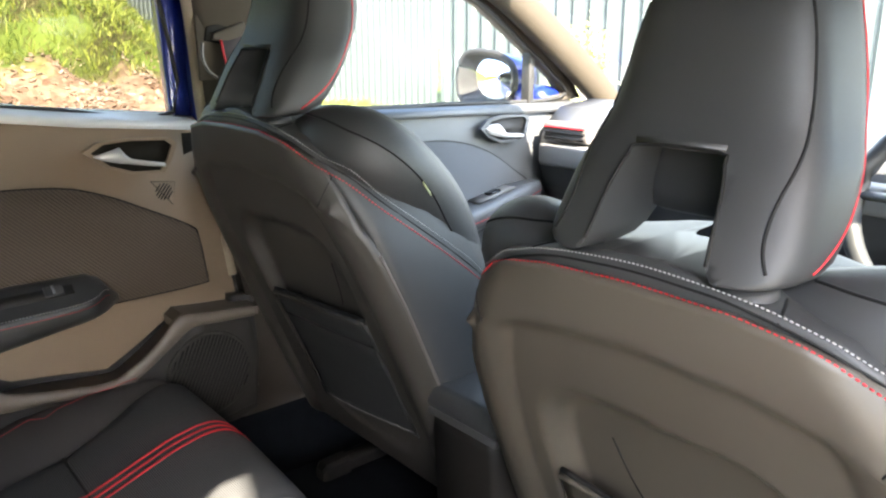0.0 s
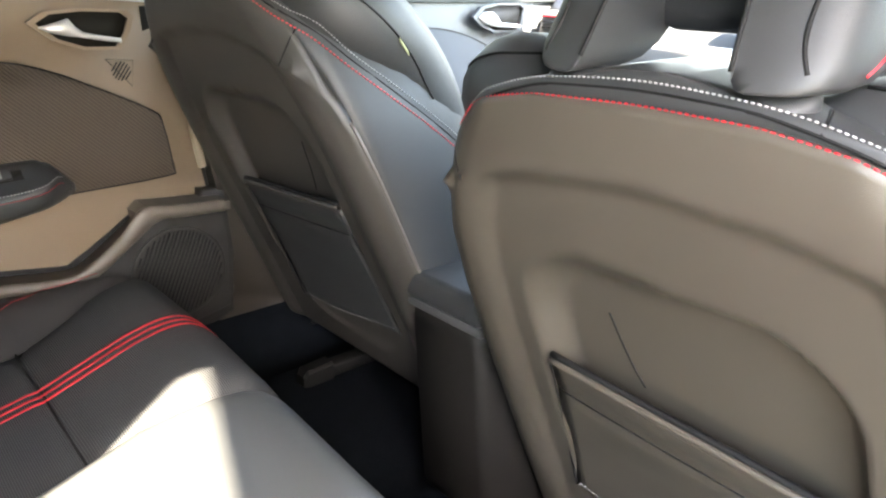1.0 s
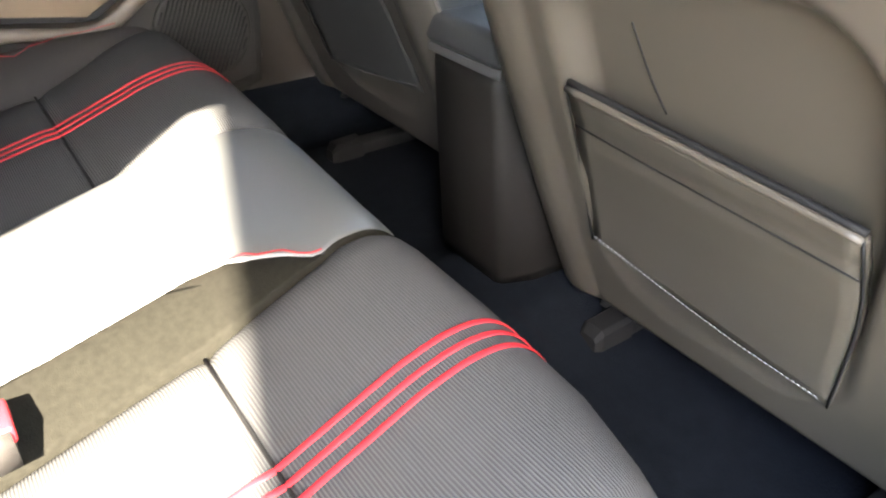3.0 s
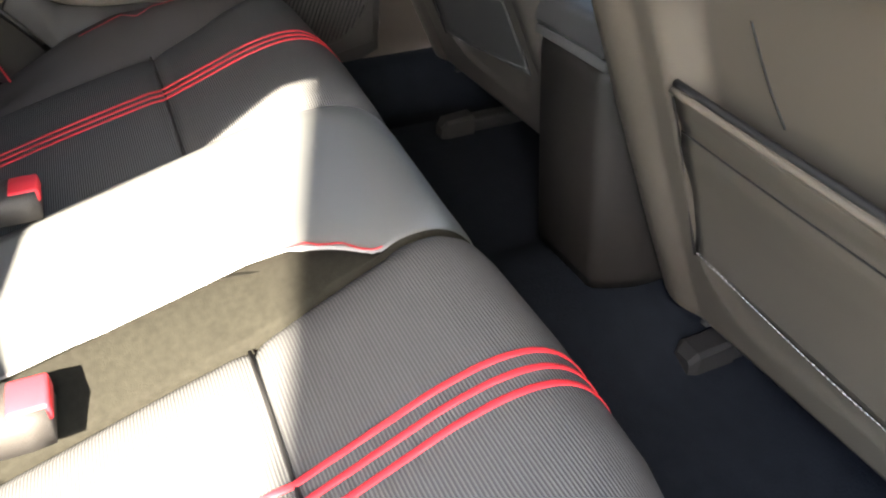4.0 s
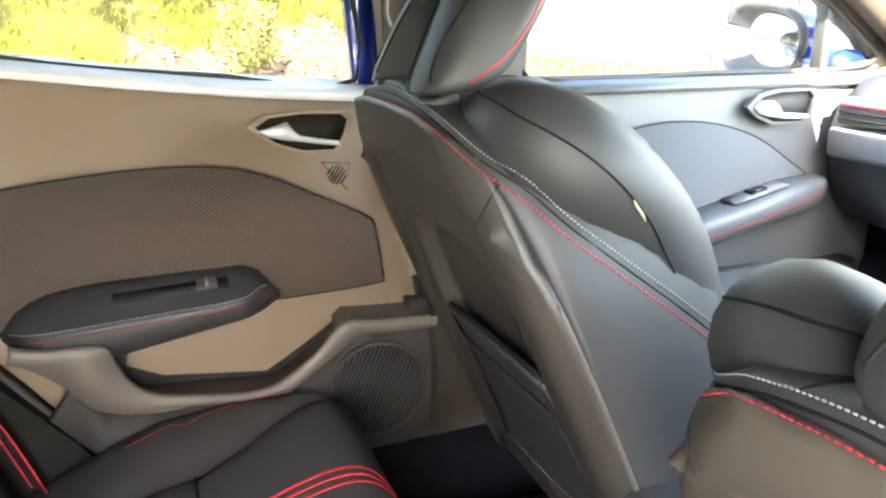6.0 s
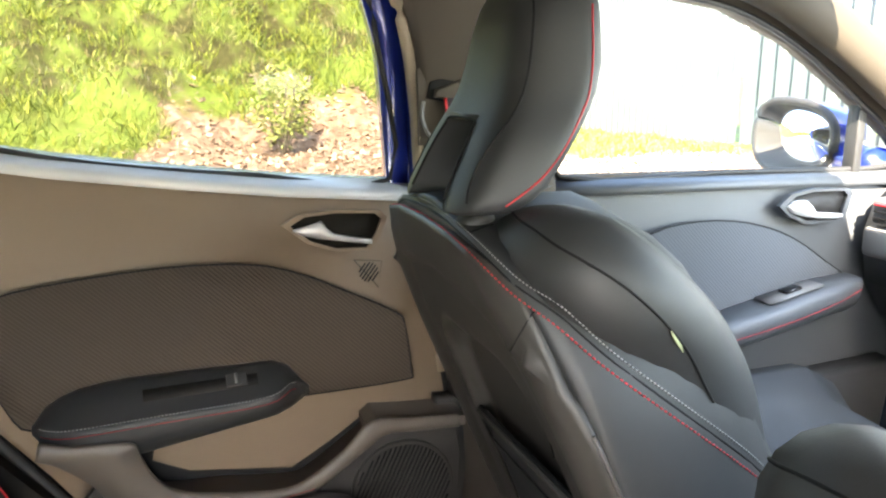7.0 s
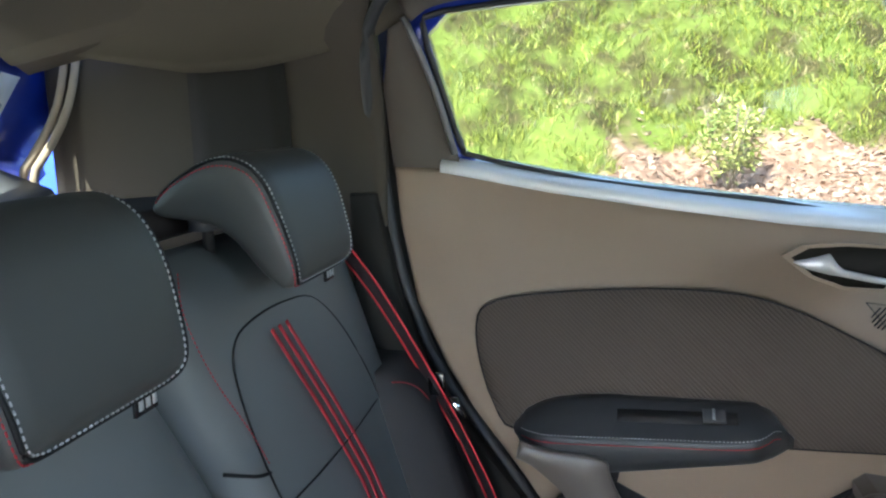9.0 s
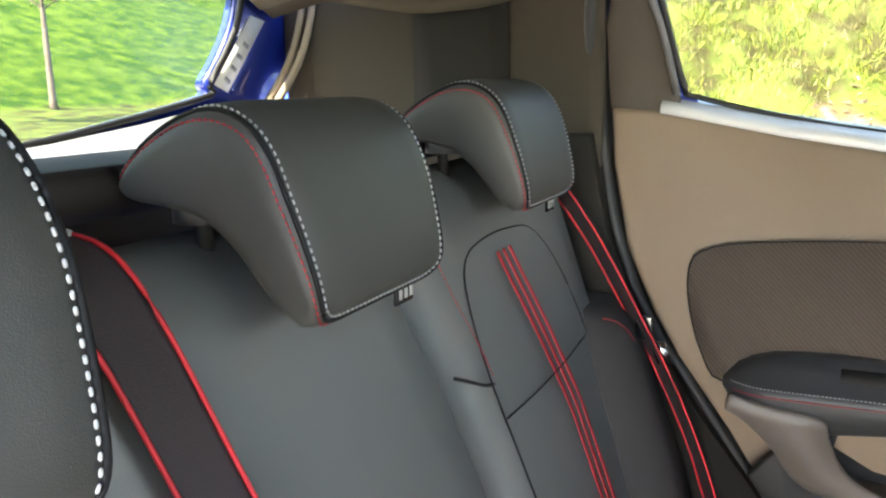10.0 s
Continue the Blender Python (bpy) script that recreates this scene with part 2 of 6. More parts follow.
def lerp(tab, v):
    return float(np.interp(v, [a for a, _ in tab], [b for _, b in tab]))


def disc(c, axis, r, depth, n=24, bev=0.2):
    """A short round body with softened rim."""
    c, a = Vector(c), Vector(axis).normalized()
    u = a.orthogonal().normalized()
    s = a.cross(u)
    prof = [(0.0, 0), (1.0, 0), (1.0, 1 - bev), (1 - bev * 0.3, 1 - bev * 0.3), (1 - bev, 1)]
    rings = [[c + a * depth * h + (u * math.cos(2 * math.pi * i / n) + s * math.sin(2 * math.pi * i / n)) * r * max(q, 0.001) for i in range(n)] for q, h in prof[1:]]
    return loft(rings)


# ---- the car's shell ----
CX = 0.015


def side_x(z):
    """The inner face of the left side at a height, before mirroring."""
    return lerp([(0.2, -0.66), (0.5, -0.672), (0.95, -0.672), (1.0, -0.685), (1.1, -0.68), (1.33, -0.61), (1.42, -0.52)], z)


def yz(loop, dx=0.0):
    return [(side_x(z) + dx, y, z) for y, z in loop]


def slab_grid(fn, us, vs, thick):
    """A solid sheet over a grid of points fn(u, v), thickened by the vector thick."""
    bm = bmesh.new()
    t = Vector(thick)
    top = [[bm.verts.new(Vector(fn(u, v))) for v in vs] for u in us]
    bot = [[bm.verts.new(Vector(fn(u, v)) + t) for v in vs] for u in us]
    nu, nv = len(us), len(vs)
    for i in range(nu - 1):
        for j in range(nv - 1):
            bm.faces.new((top[i][j], top[i + 1][j], top[i + 1][j + 1], top[i][j + 1]))
            bm.faces.new((bot[i][j], bot[i][j + 1], bot[i + 1][j + 1], bot[i + 1][j]))
    rim = [(i, 0) for i in range(nu)] + [(nu - 1, j) for j in range(1, nv)] + [(i, nv - 1) for i in range(nu - 2, -1, -1)] + [(0, j) for j in range(nv - 2, 0, -1)]
    for (a, b), (c, d) in zip(rim, rim[1:] + rim[:1]):
        bm.faces.new((top[a][b], bot[a][b], bot[c][d], top[c][d]))
    return bm


def spread(a, b, n):
    return [a + (b - a) * i / (n - 1) for i in range(n)]


def mirrored(bm):
    for v in bm.verts:
        v.co.x = 2 * CX - v.co.x
    bmesh.ops.reverse_faces(bm, faces=bm.faces)
    return bm


# floor pan with tunnel hump
def floor_z(x, y):
    hump = 0.055 * math.exp(-(((x - CX) / 0.13) ** 4))
    under = 0.10 * max(0.0, min(1.0, (0.45 - y) / 0.12))
    return 0.27 + hump + under


fl = part("floor", slab_grid(lambda u, v: (u, v, floor_z(u, v)), spread(-0.70, 0.72, 40), spread(-0.2, 1.7, 40), (0, 0, -0.05)), CARPET)
tagged(fl, "black loop-pile carpet over the car floor with tunnel hump", "floor", kind="structure")
boot = part("boot_floor", slab_grid(lambda u, v: (u, v, 0.55), spread(-0.56, 0.6, 4), spread(-0.80, -0.2, 4), (0, 0, -0.05)), CARPET)
tagged(boot, "dark carpeted boot floor behind the rear seat", "floor", kind="structure")


def roof_pt(x, y):
    q = abs(x - CX) / 0.64
    return (x, y, 1.415 - 0.075 * q ** 4 - 0.03 * max(0, (y - 0.7) / 0.7) ** 2 - 0.05 * max(0, (0.05 - y) / 0.6) ** 2)


rf = part("ceiling", slab_grid(roof_pt, spread(-0.66, 0.69, 24), spread(-0.72, 1.27, 26), (0, 0, 0.03)), LINER)
tagged(rf, "woven grey-beige headliner under the roof", "headliner", kind="structure")
LINER_EDGE = [(-0.72, 1.283), (-0.65, 1.270), (-0.53, 1.249), (-0.42, 1.231), (-0.31, 1.235), (-0.20, 1.255), (-0.12, 1.275), (-0.05, 1.318), (0.03, 1.345)]


def liner_side(u, y):
    """The headliner's edge rolling down to the rear quarter trim."""
    zr = roof_pt(-0.40, y)[2] - 0.002
    return (-0.40 - 0.247 * math.sin(u * math.pi / 2), y, zr - (zr - lerp(LINER_EDGE, y)) * (1 - math.cos(u * math.pi / 2)))


ls = part("ceiling_edge", slab_grid(liner_side, spread(0, 1, 14), spread(-0.70, 0.02, 20), (-0.004, 0, 0.008)), LINER)
tagged(ls, "rounded edge of the headliner above the quarter trim", "headliner", kind="structure")
rs = part("roof_skin", slab_grid(lambda u, v: (u, v, roof_pt(u, v)[2] + 0.05), spread(-0.63, 0.66, 16), spread(-0.80, 1.30, 18), (0, 0, 0.01)), BLUE)
tagged(rs, "blue painted metal roof skin", "car roof", kind="structure")

# left side: rear door
WIN_OUT = [(-0.126, 1.095), (-0.135, 1.20), (-0.115, 1.285), (-0.04, 1.338), (0.25, 1.352), (0.50, 1.352), (0.585, 1.335), (0.612, 1.25), (0.632, 1.006), (0.40, 1.024), (0.17, 1.050), (0.0, 1.086)]
WIN_IN = [(-0.022, 1.108), (-0.045, 1.20), (-0.062, 1.275), (-0.03, 1.303), (0.25, 1.318), (0.46, 1.318), (0.545, 1.305), (0.575, 1.22), (0.600, 1.014), (0.40, 1.028), (0.17, 1.055), (0.0, 1.092)]


def rear_door(side):
    """The rear door: trim panel, blue frame, glass and fittings; the left one stands shut."""
    flip = (lambda b: b) if side < 0 else mirrored
    d = thing("door_1" if side < 0 else "door_2", "closed rear car door with grey-brown trim panel and clear window" if side < 0 else "rear car door standing wide open", "car door", kind="structure", at=(side_x(0.7), 0.3, 0.3) if side < 0 else (0, 0, 0))
    low = [(-0.126, 1.09), (-0.118, 1.0), (-0.09, 0.88), (-0.045, 0.78), (-0.005, 0.722), (0.075, 0.615), (0.15, 0.50), (0.20, 0.42), (0.30, 0.385), (0.60, 0.385), (0.695, 0.42), (0.70, 0.53), (0.678, 0.65), (0.655, 0.81), (0.632, 0.999)]
    belt = [(0.426, 1.017), (0.265, 1.037), (0.111, 1.059), (0.0, 1.080)]
    part("trim_panel", flip(door_panel(low + belt)), DOORP, d)
    part("outer_skin", flip(prism([(-0.79, y, z) for y, z in low + belt], (-0.02, 0, 0))), BLUE, d)
    # sloping ledge at the foot of the window; its near-white colour paints in window light
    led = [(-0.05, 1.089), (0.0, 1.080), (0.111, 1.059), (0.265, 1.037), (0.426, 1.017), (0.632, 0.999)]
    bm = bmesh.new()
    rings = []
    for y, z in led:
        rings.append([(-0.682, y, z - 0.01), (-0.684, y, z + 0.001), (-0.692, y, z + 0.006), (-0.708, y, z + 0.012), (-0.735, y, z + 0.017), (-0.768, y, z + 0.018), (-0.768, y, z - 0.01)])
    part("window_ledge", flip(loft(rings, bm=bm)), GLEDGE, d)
    out, inn = yz(WIN_OUT, -0.035), yz(WIN_IN, -0.035)
    part("window_frame", flip(prism_hole(out, inn, (-0.035, 0, 0))), BLUE, d, "blue painted window frame")
    part("pane", flip(prism(yz(WIN_IN[::-1], -0.05), (-0.003, 0, 0))), REARGLASS, d)
    part("window_seal", flip(tube(yz([(y, z + (0.008 if z < 1.11 else 0.0)) for y, z in WIN_IN], -0.034), 0.0045, 6, 3, True)), RUBBER, d)
    part("header_trim", flip(tube([(side_x(z) - 0.022, y, z) for y, z in ((-0.085, 1.307), (-0.045, 1.327), (0.05, 1.336), (0.25, 1.340), (0.46, 1.340), (0.52, 1.338))], 0.022, 8, 4, flat=0.5, up=(1, 0, 0.3))), TRIM, d)
    tri = [(-0.126, 1.078), (-0.13, 1.20), (-0.112, 1.282), (-0.085, 1.296), (-0.052, 1.2), (-0.03, 1.105), (-0.02, 1.082)]
    part("corner_trim", flip(prism(yz(tri, -0.036), (0.016, 0, 0), 0.003)), TRIM, d, "dark triangular window corner trim")
    part("corner_bead", flip(tube([(side_x(z) - 0.018, y, z) for y, z in ((-0.086, 1.296), (-0.052, 1.2), (-0.03, 1.105))], 0.005, 6, 3)), KICK, d)
    if side < 0:
        ins = [(0.008, 0.80), (0.004, 0.855), (0.02, 0.885), (0.088, 0.903), (0.251, 0.916), (0.371, 0.911), (0.44, 0.892), (0.50, 0.864), (0.592, 0.815), (0.608, 0.79), (0.617, 0.712), (0.605, 0.697), (0.448, 0.693), (0.25, 0.69), (0.07, 0.69), (0.03, 0.73)]
        loop = [p for p in smooth_loop([(-0.676, y, z) for y, z in ins], 3)]
        part("insert", prism(loop, (0.008, 0, 0), 0.004), DOORCLOTH, d, "ribbed dark door insert")
        part("insert_seam", tube([(-0.669, p.y, p.z) for p in loop], 0.0016, 5, 1, True), PIPING, d)
        top = [(0.060, 0.703), (0.085, 0.735), (0.125, 0.750), (0.18, 0.758), (0.395, 0.758), (0.418, 0.748), (0.452, 0.704)]
        lip = [(0.060, 0.700), (0.082, 0.708), (0.2, 0.712), (0.36, 0.718), (0.395, 0.724), (0.42, 0.733), (0.452, 0.702)]
        bot = [(0.060, 0.693), (0.085, 0.665), (0.12, 0.650), (0.2, 0.654), (0.38, 0.682), (0.42, 0.690), (0.452, 0.697)]
        rings = []
        for y in (0.062, 0.07, 0.08, 0.10, 0.125, 0.16, 0.2, 0.25, 0.3, 0.35, 0.38, 0.395, 0.407, 0.418, 0.43, 0.44, 0.449):
            t, e, b = lerp(top, y), lerp(lip, y), lerp(bot, y)
            w = lerp([(0.06, 0.35), (0.09, 0.85), (0.12, 1), (0.395, 1), (0.42, 0.75), (0.452, 0.12)], y)
            rings.append([(-0.676 + a * w, y, z) for a, z in ((0, t - 0.004), (0.008, t), (0.022, t - 0.001), (0.046, t * 0.45 + e * 0.55 + 0.004), (0.062, e + 0.006), (0.068, e + 0.001), (0.0695, e - 0.004), (0.067, e * 0.5 + b * 0.5), (0.060, b + 0.008), (0.048, b + 0.001), (0, b))])
        arm = part("armrest", loft(rings), LEATHER, d, "padded black armrest")
        edge = lambda dx, dz: [(-0.676 + lerp([(0.06, 0.35), (0.09, 0.85), (0.12, 1), (0.395, 1), (0.42, 0.75), (0.452, 0.12)], y) * (0.067 + dx), y, lerp(lip, y) + dz) for y in (0.075, 0.09, 0.12, 0.2, 0.28, 0.36, 0.395, 0.415, 0.425)]
        part("stitching", stitches(edge(-0.0005, 0.004), 0.005, 0.0034, 0.0008, 3), WHITE, arm)
        part("red_seam", tube(edge(0.003, -0.006), 0.0006, 6, 2), REDDIM, arm)
        slope = lambda y, u, h: (-0.676 + 0.022 + 0.036 * u, y, lerp(top, y) + (lerp(lip, y) + 0.009 - lerp(top, y)) * u + h)
        sw = part("switch_plate", prism([slope(0.21, 0.72, 0.0), slope(0.21, 0.36, 0.0), slope(0.37, 0.32, 0.0), slope(0.37, 0.72, 0.0)], (0.001, 0, 0.0025)), DARKP, d)
        part("switch", prism([slope(0.325, 0.7, 0.002), slope(0.325, 0.3, 0.002), slope(0.355, 0.3, 0.002), slope(0.355, 0.7, 0.002)], (0.002, 0, 0.005), 0.0015), PLASTIC, sw)
        part("switch_mark", prism([slope(0.337, 0.7, 0.008), slope(0.337, 0.35, 0.008), slope(0.341, 0.35, 0.008), slope(0.341, 0.7, 0.008)], (0.001, 0, 0.001)), PALE, sw)
        # recessed pull with chrome lever
        hz = [(0.420, 0.966), (0.445, 0.981), (0.50, 0.985), (0.570, 0.981), (0.582, 0.970), (0.572, 0.944), (0.555, 0.919), (0.50, 0.921), (0.455, 0.937)]
        o = [Vector((-0.676, y, z)) for y, z in hz]
        c = Vector((-0.676, 0.51, 0.952))
        i1 = [c + (p - c) * 0.86 for p in o]
        part("handle_bezel", prism_hole(o, i1, (0.008, 0, 0)), DOORP, d, "", False)
        i2 = [Vector((-0.6745, p.y, p.z)) for p in i1]
        part("handle_cup", prism(i2, (0.001, 0, 0)), DARKTRIM, d)
        part("door_handle", loft([[(-0.669 + dx * w, y, z + h * (0.5 + 0.5 * sgn)) for dx, sgn in ((0, -1), (1, -1), (1.15, 0), (1, 1), (0, 1))] for y, z, h, w in ((0.436, 0.957, 0.002, 0.003), (0.450, 0.950, 0.012, 0.006), (0.466, 0.946, 0.020, 0.008), (0.479, 0.943, 0.027, 0.008), (0.488, 0.942, 0.015, 0.008), (0.498, 0.940, 0.009, 0.008), (0.53, 0.934, 0.008, 0.008), (0.556, 0.930, 0.007, 0.006))]), SATIN, d, "satin chrome pull")
        for k in range(6):
            off = (k - 2.5) * 0.0052
            hh = math.sqrt(max(0.0, 0.0155 ** 2 - off ** 2))
            c0 = Vector((-0.6702, 0.551, 0.884)) + Vector((0, 0.80, -0.60)) * off
            part("vent_slot", tube([c0 - Vector((0, 0.60, 0.80)) * hh, c0 + Vector((0, 0.60, 0.80)) * hh], 0.0011, 5, 1), PIPING, d)
        part("vent_mark", tube([(-0.6703, 0.528, 0.905), (-0.6703, 0.572, 0.900), (-0.6703, 0.566, 0.858), (-0.6703, 0.528, 0.905)], 0.0007, 5, 1), TRIM, d)
        # map pocket rail, kick panel and loudspeaker
        up = [(0.070, 0.690), (0.11, 0.680), (0.187, 0.672), (0.200, 0.645), (0.217, 0.609), (0.248, 0.583), (0.313, 0.568), (0.40, 0.557), (0.448, 0.574), (0.499, 0.61), (0.541, 0.651), (0.60, 0.646), (0.688, 0.640)]
        dn = [(0.064, 0.662), (0.082, 0.655), (0.099, 0.643), (0.129, 0.616), (0.165, 0.572), (0.226, 0.552), (0.31, 0.547), (0.416, 0.534), (0.455, 0.547), (0.526, 0.596), (0.567, 0.622), (0.61, 0.620), (0.690, 0.616)]
        ru, rl = smooth_loop([(0, y, z) for y, z in up], 4, False), smooth_loop([(0, y, z) for y, z in dn], 4, False)
        # the pocket wall stands a hand inside the panel
        def inward(bm):
            for v in bm.verts:
                v.co += (Vector((0.47, 0.297, 1.11)) - v.co) * 0.032
            return bm
        rings = [[(-0.72, l.y, l.z), (-0.640, l.y, l.z), (-0.634, l.y, l.z + 0.004), (-0.632, (u.y + l.y) / 2, (u.z + l.z) / 2), (-0.634, u.y, u.z - 0.004), (-0.638, u.y, u.z), (-0.648, u.y, u.z - 0.002), (-0.650, l.y, l.z + 0.012), (-0.72, l.y, l.z + 0.012)] for u, l in zip(ru, rl)]
        part("pocket_rail", inward(loft(rings)), RAIL, d, "satin grey-brown rim of the door pocket")
        part("speaker_shelf", loft([[(-0.68, y, z + 0.010), (-0.604, y, z + 0.010), (-0.604, y, z - 0.006), (-0.68, y, z - 0.006)] for y, z in ((0.53, 0.640), (0.545, 0.652), (0.60, 0.646), (0.688, 0.640))]), RAIL, d, "", False)
        kick = [(-0.672, p.y, p.z + 0.004) for p in rl[13:]] + [(-0.672, 0.70, 0.56), (-0.672, 0.69, 0.42), (-0.672, 0.58, 0.40), (-0.672, 0.30, 0.40), (-0.672, 0.16, 0.48), (-0.672, 0.10, 0.56)]
        part("kick_panel", inward(prism(kick, (0.02, 0, 0), 0.004)), DARKP, d)
        part("lower_edge", prism([(-0.680, y, z) for y, z in ((0.655, 0.665), (0.702, 0.660), (0.708, 0.53), (0.70, 0.41), (0.60, 0.378), (0.45, 0.378), (0.45, 0.44), (0.60, 0.44), (0.64, 0.50))], (0.026, 0, 0), 0.006), DARKP, d, "dark lower door edge")
        sp = part("speaker_grille", inward(disc((-0.652, 0.595, 0.515), (1, 0, 0), 0.088, 0.006)), DARKP, d)
        # black sheet low in the pocket, standing in for the cavity's shade
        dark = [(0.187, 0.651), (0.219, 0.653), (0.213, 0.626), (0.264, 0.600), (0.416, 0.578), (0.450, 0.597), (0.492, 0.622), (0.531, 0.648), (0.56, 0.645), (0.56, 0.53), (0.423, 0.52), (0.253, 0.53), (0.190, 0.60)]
        part("pocket_shade", prism([(-0.677, 0.297 + (y - 0.297) * 1.015, 1.11 + (z - 1.11) * 1.015) for y, z in dark], (0.004, 0, 0)), RUBBER, d, "black sheet painting the shade in the pocket", False)
        for k in range(-11, 12):
            off = k * 0.0072
            half = math.sqrt(max(0, 0.08 ** 2 - off ** 2))
            if half > 0.01:
                a, b = Vector((-0.6455, 0, 0)), Vector((0, 0.42, 0.91))
                nrm = Vector((0, 0.91, -0.42))
                m0 = Vector((-0.6455, 0.595, 0.515)) + nrm * off
                part("slat", inward(tube([m0 - b * half, m0 + b * half], 0.0019, 4, 1)), PIPING, sp)
    return d


def door_panel(loop):
    """Trim panel with soft edge, standing a little inside the skin."""
    return prism([(side_x(z) - 0.085 if z < 1.0 else -0.775, y, z) for y, z in loop], (0.080, 0, 0), 0.012, 3)


def armrest(secs, x0):
    """A padded rest from sections of (y, top, reach)."""
    rings = []
    for y, top, w in secs:
        h = 0.085 if w > 0.03 else 0.05
        rings.append([(x0 - 0.005, y, top - h), (x0 + w * 0.45, y, top - h * 0.85), (x0 + w * 0.85, y, top - h * 0.62), (x0 + w, y, top - h * 0.35), (x0 + w * 1.0, y, top - h * 0.12), (x0 + w * 0.9, y, top - 0.002), (x0 + w * 0.7, y, top), (x0 - 0.005, y, top)])
    return loft(rings)


# ledge plastic made near-white to show sky light falling on it
GLEDGE = mat("skylit_ledge_plastic", (0.62, 0.61, 0.59), 0.25, 0, 0.05, 900)
RAIL = mat("satin_door_plastic", (0.125, 0.105, 0.088), 0.42, 0, 0.12, 900, 0.08, 4, spec=0.35)
DARKP = mat("black_grained_plastic", (0.028, 0.026, 0.024), 0.55, 0, 0.3, 1200, 0.15, 4, "voronoi", spec=0.3)
KICK = mat("satin_grey_plastic", (0.13, 0.125, 0.12), 0.42, 0, 0.1, 900)
rear_door(-1)

# sill, body side and pillars on the left
def side_structure(flip, tag):
    s = thing("wall_" + tag, "car body side with dark trim pillars and blue skin", "car side", kind="structure")
    # sill cover and wheel-arch moulding
    part("sill_cover", flip(loft([[(-0.72, y, 0.30), (-0.60, y, 0.27), (-0.595, y, 0.34), (-0.62, y, 0.385), (-0.66, y, 0.40), (-0.72, y, 0.40)] for y in (0.25, 0.5, 0.75, 1.2, 1.7)])), CARPET, s)
    # lower foot of the centre pillar
    foot = [(0.688, 0.66), (0.70, 0.55), (0.715, 0.46), (0.70, 0.40), (0.62, 0.385), (0.62, 0.34), (0.95, 0.34), (0.93, 0.45), (0.905, 0.70), (0.885, 0.95), (0.66, 0.95), (0.668, 0.80)]
    part("pillar_foot", flip(prism([(-0.74, y, z) for y, z in foot], (0.085, 0, 0), 0.012)), PFOOT, s)
    # upper centre pillar
    rings = []
    for z, y0, y1 in ((0.93, 0.662, 0.885), (1.02, 0.652, 0.875), (1.12, 0.642, 0.86), (1.22, 0.622, 0.85), (1.30, 0.595, 0.86), (1.37, 0.56, 0.89)):
        x = side_x(z) + 0.012
        rings.append([(x - 0.07, y0, z), (x - 0.012, y0, z), (x, y0 + 0.012, z), (x + 0.006, (y0 + y1) / 2, z), (x, y1 - 0.012, z), (x - 0.012, y1, z), (x - 0.07, y1, z)])
    part("centre_pillar", flip(loft(rings)), TRIM, s)
    part("door_seal", flip(tube([(side_x(z) - 0.012, y, z) for y, z in ((0.675, 0.70), (0.655, 0.90), (0.645, 1.02), (0.636, 1.12), (0.616, 1.22), (0.588, 1.30), (0.55, 1.342), (0.40, 1.352))], 0.011, 8, 4)), SEAL, s, "beige flocked door seal")
    part("rear_door_seal", flip(tube([(side_x(z) - 0.004, y, z) for y, z in ((0.20, 1.352), (-0.04, 1.345), (-0.125, 1.30), (-0.148, 1.20), (-0.14, 1.09), (-0.112, 0.93), (-0.06, 0.79), (0.0, 0.70), (0.07, 0.60), (0.14, 0.50))], 0.009, 8, 4)), RUBBER, s)
    part("shut_line", flip(box(-0.705, -0.688, 0.60, 0.735, 0.40, 0.985, 0)), RUBBER, s)
    part("body_pillar", flip(prism([(-0.70, y, z) for y, z in ((0.645, 0.30), (0.90, 0.30), (0.885, 1.0), (0.86, 1.36), (0.60, 1.36), (0.64, 1.0))], (-0.10, 0, 0))), BLUE, s)
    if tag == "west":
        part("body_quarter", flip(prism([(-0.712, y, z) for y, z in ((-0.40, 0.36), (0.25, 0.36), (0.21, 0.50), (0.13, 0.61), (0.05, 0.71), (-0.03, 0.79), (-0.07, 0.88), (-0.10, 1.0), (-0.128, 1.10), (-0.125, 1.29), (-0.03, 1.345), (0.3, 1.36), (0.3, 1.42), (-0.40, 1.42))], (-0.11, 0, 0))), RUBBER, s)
    # roof rail
    rings = []
    for y in spread(-0.72, 1.12, 12):
        z = roof_pt(-0.61, y)[2]
        rings.append([(-0.70, y, z - 0.01), (-0.625, y, z - 0.012), (-0.605, y, z + 0.0), (-0.585, y, z + 0.02), (-0.60, y, z + 0.05), (-0.66, y, z + 0.05)])
    part("roof_rail", flip(loft(rings)), LINER, s)
    # rear quarter: a broad trim from the door to the tailgate
    q = lambda u, v: (lerp([(-0.80, -0.735), (-0.45, -0.70), (-0.13, max(side_x(u), -0.66))], v), v, u)
    part("rear_quarter", flip(slab_grid(q, spread(0.5, 1.40, 14), spread(-0.75, -0.13 if tag == "west" else -0.2, 30), (-0.03, 0, 0))), QTRIM, s)
    # dark sheet just proud of the trim, painting a recess's shade
    part("recess_shade", flip(slab_grid(lambda u, v: (q(u, v)[0] + 0.004, v, u), spread(1.06, 1.34, 8), spread(-0.46, -0.28, 6), (-0.004, 0, 0))), DARKTRIM, s, "dark sheet painting the shade of a recess")
    part("quarter_skin", flip(prism([(-0.80, y, z) for y, z in ((-0.95, 0.3), (-0.15, 0.3), (-0.13, 1.1), (-0.3, 1.40), (-0.85, 1.36), (-0.95, 1.0))], (-0.02, 0, 0))), BLUE, s)
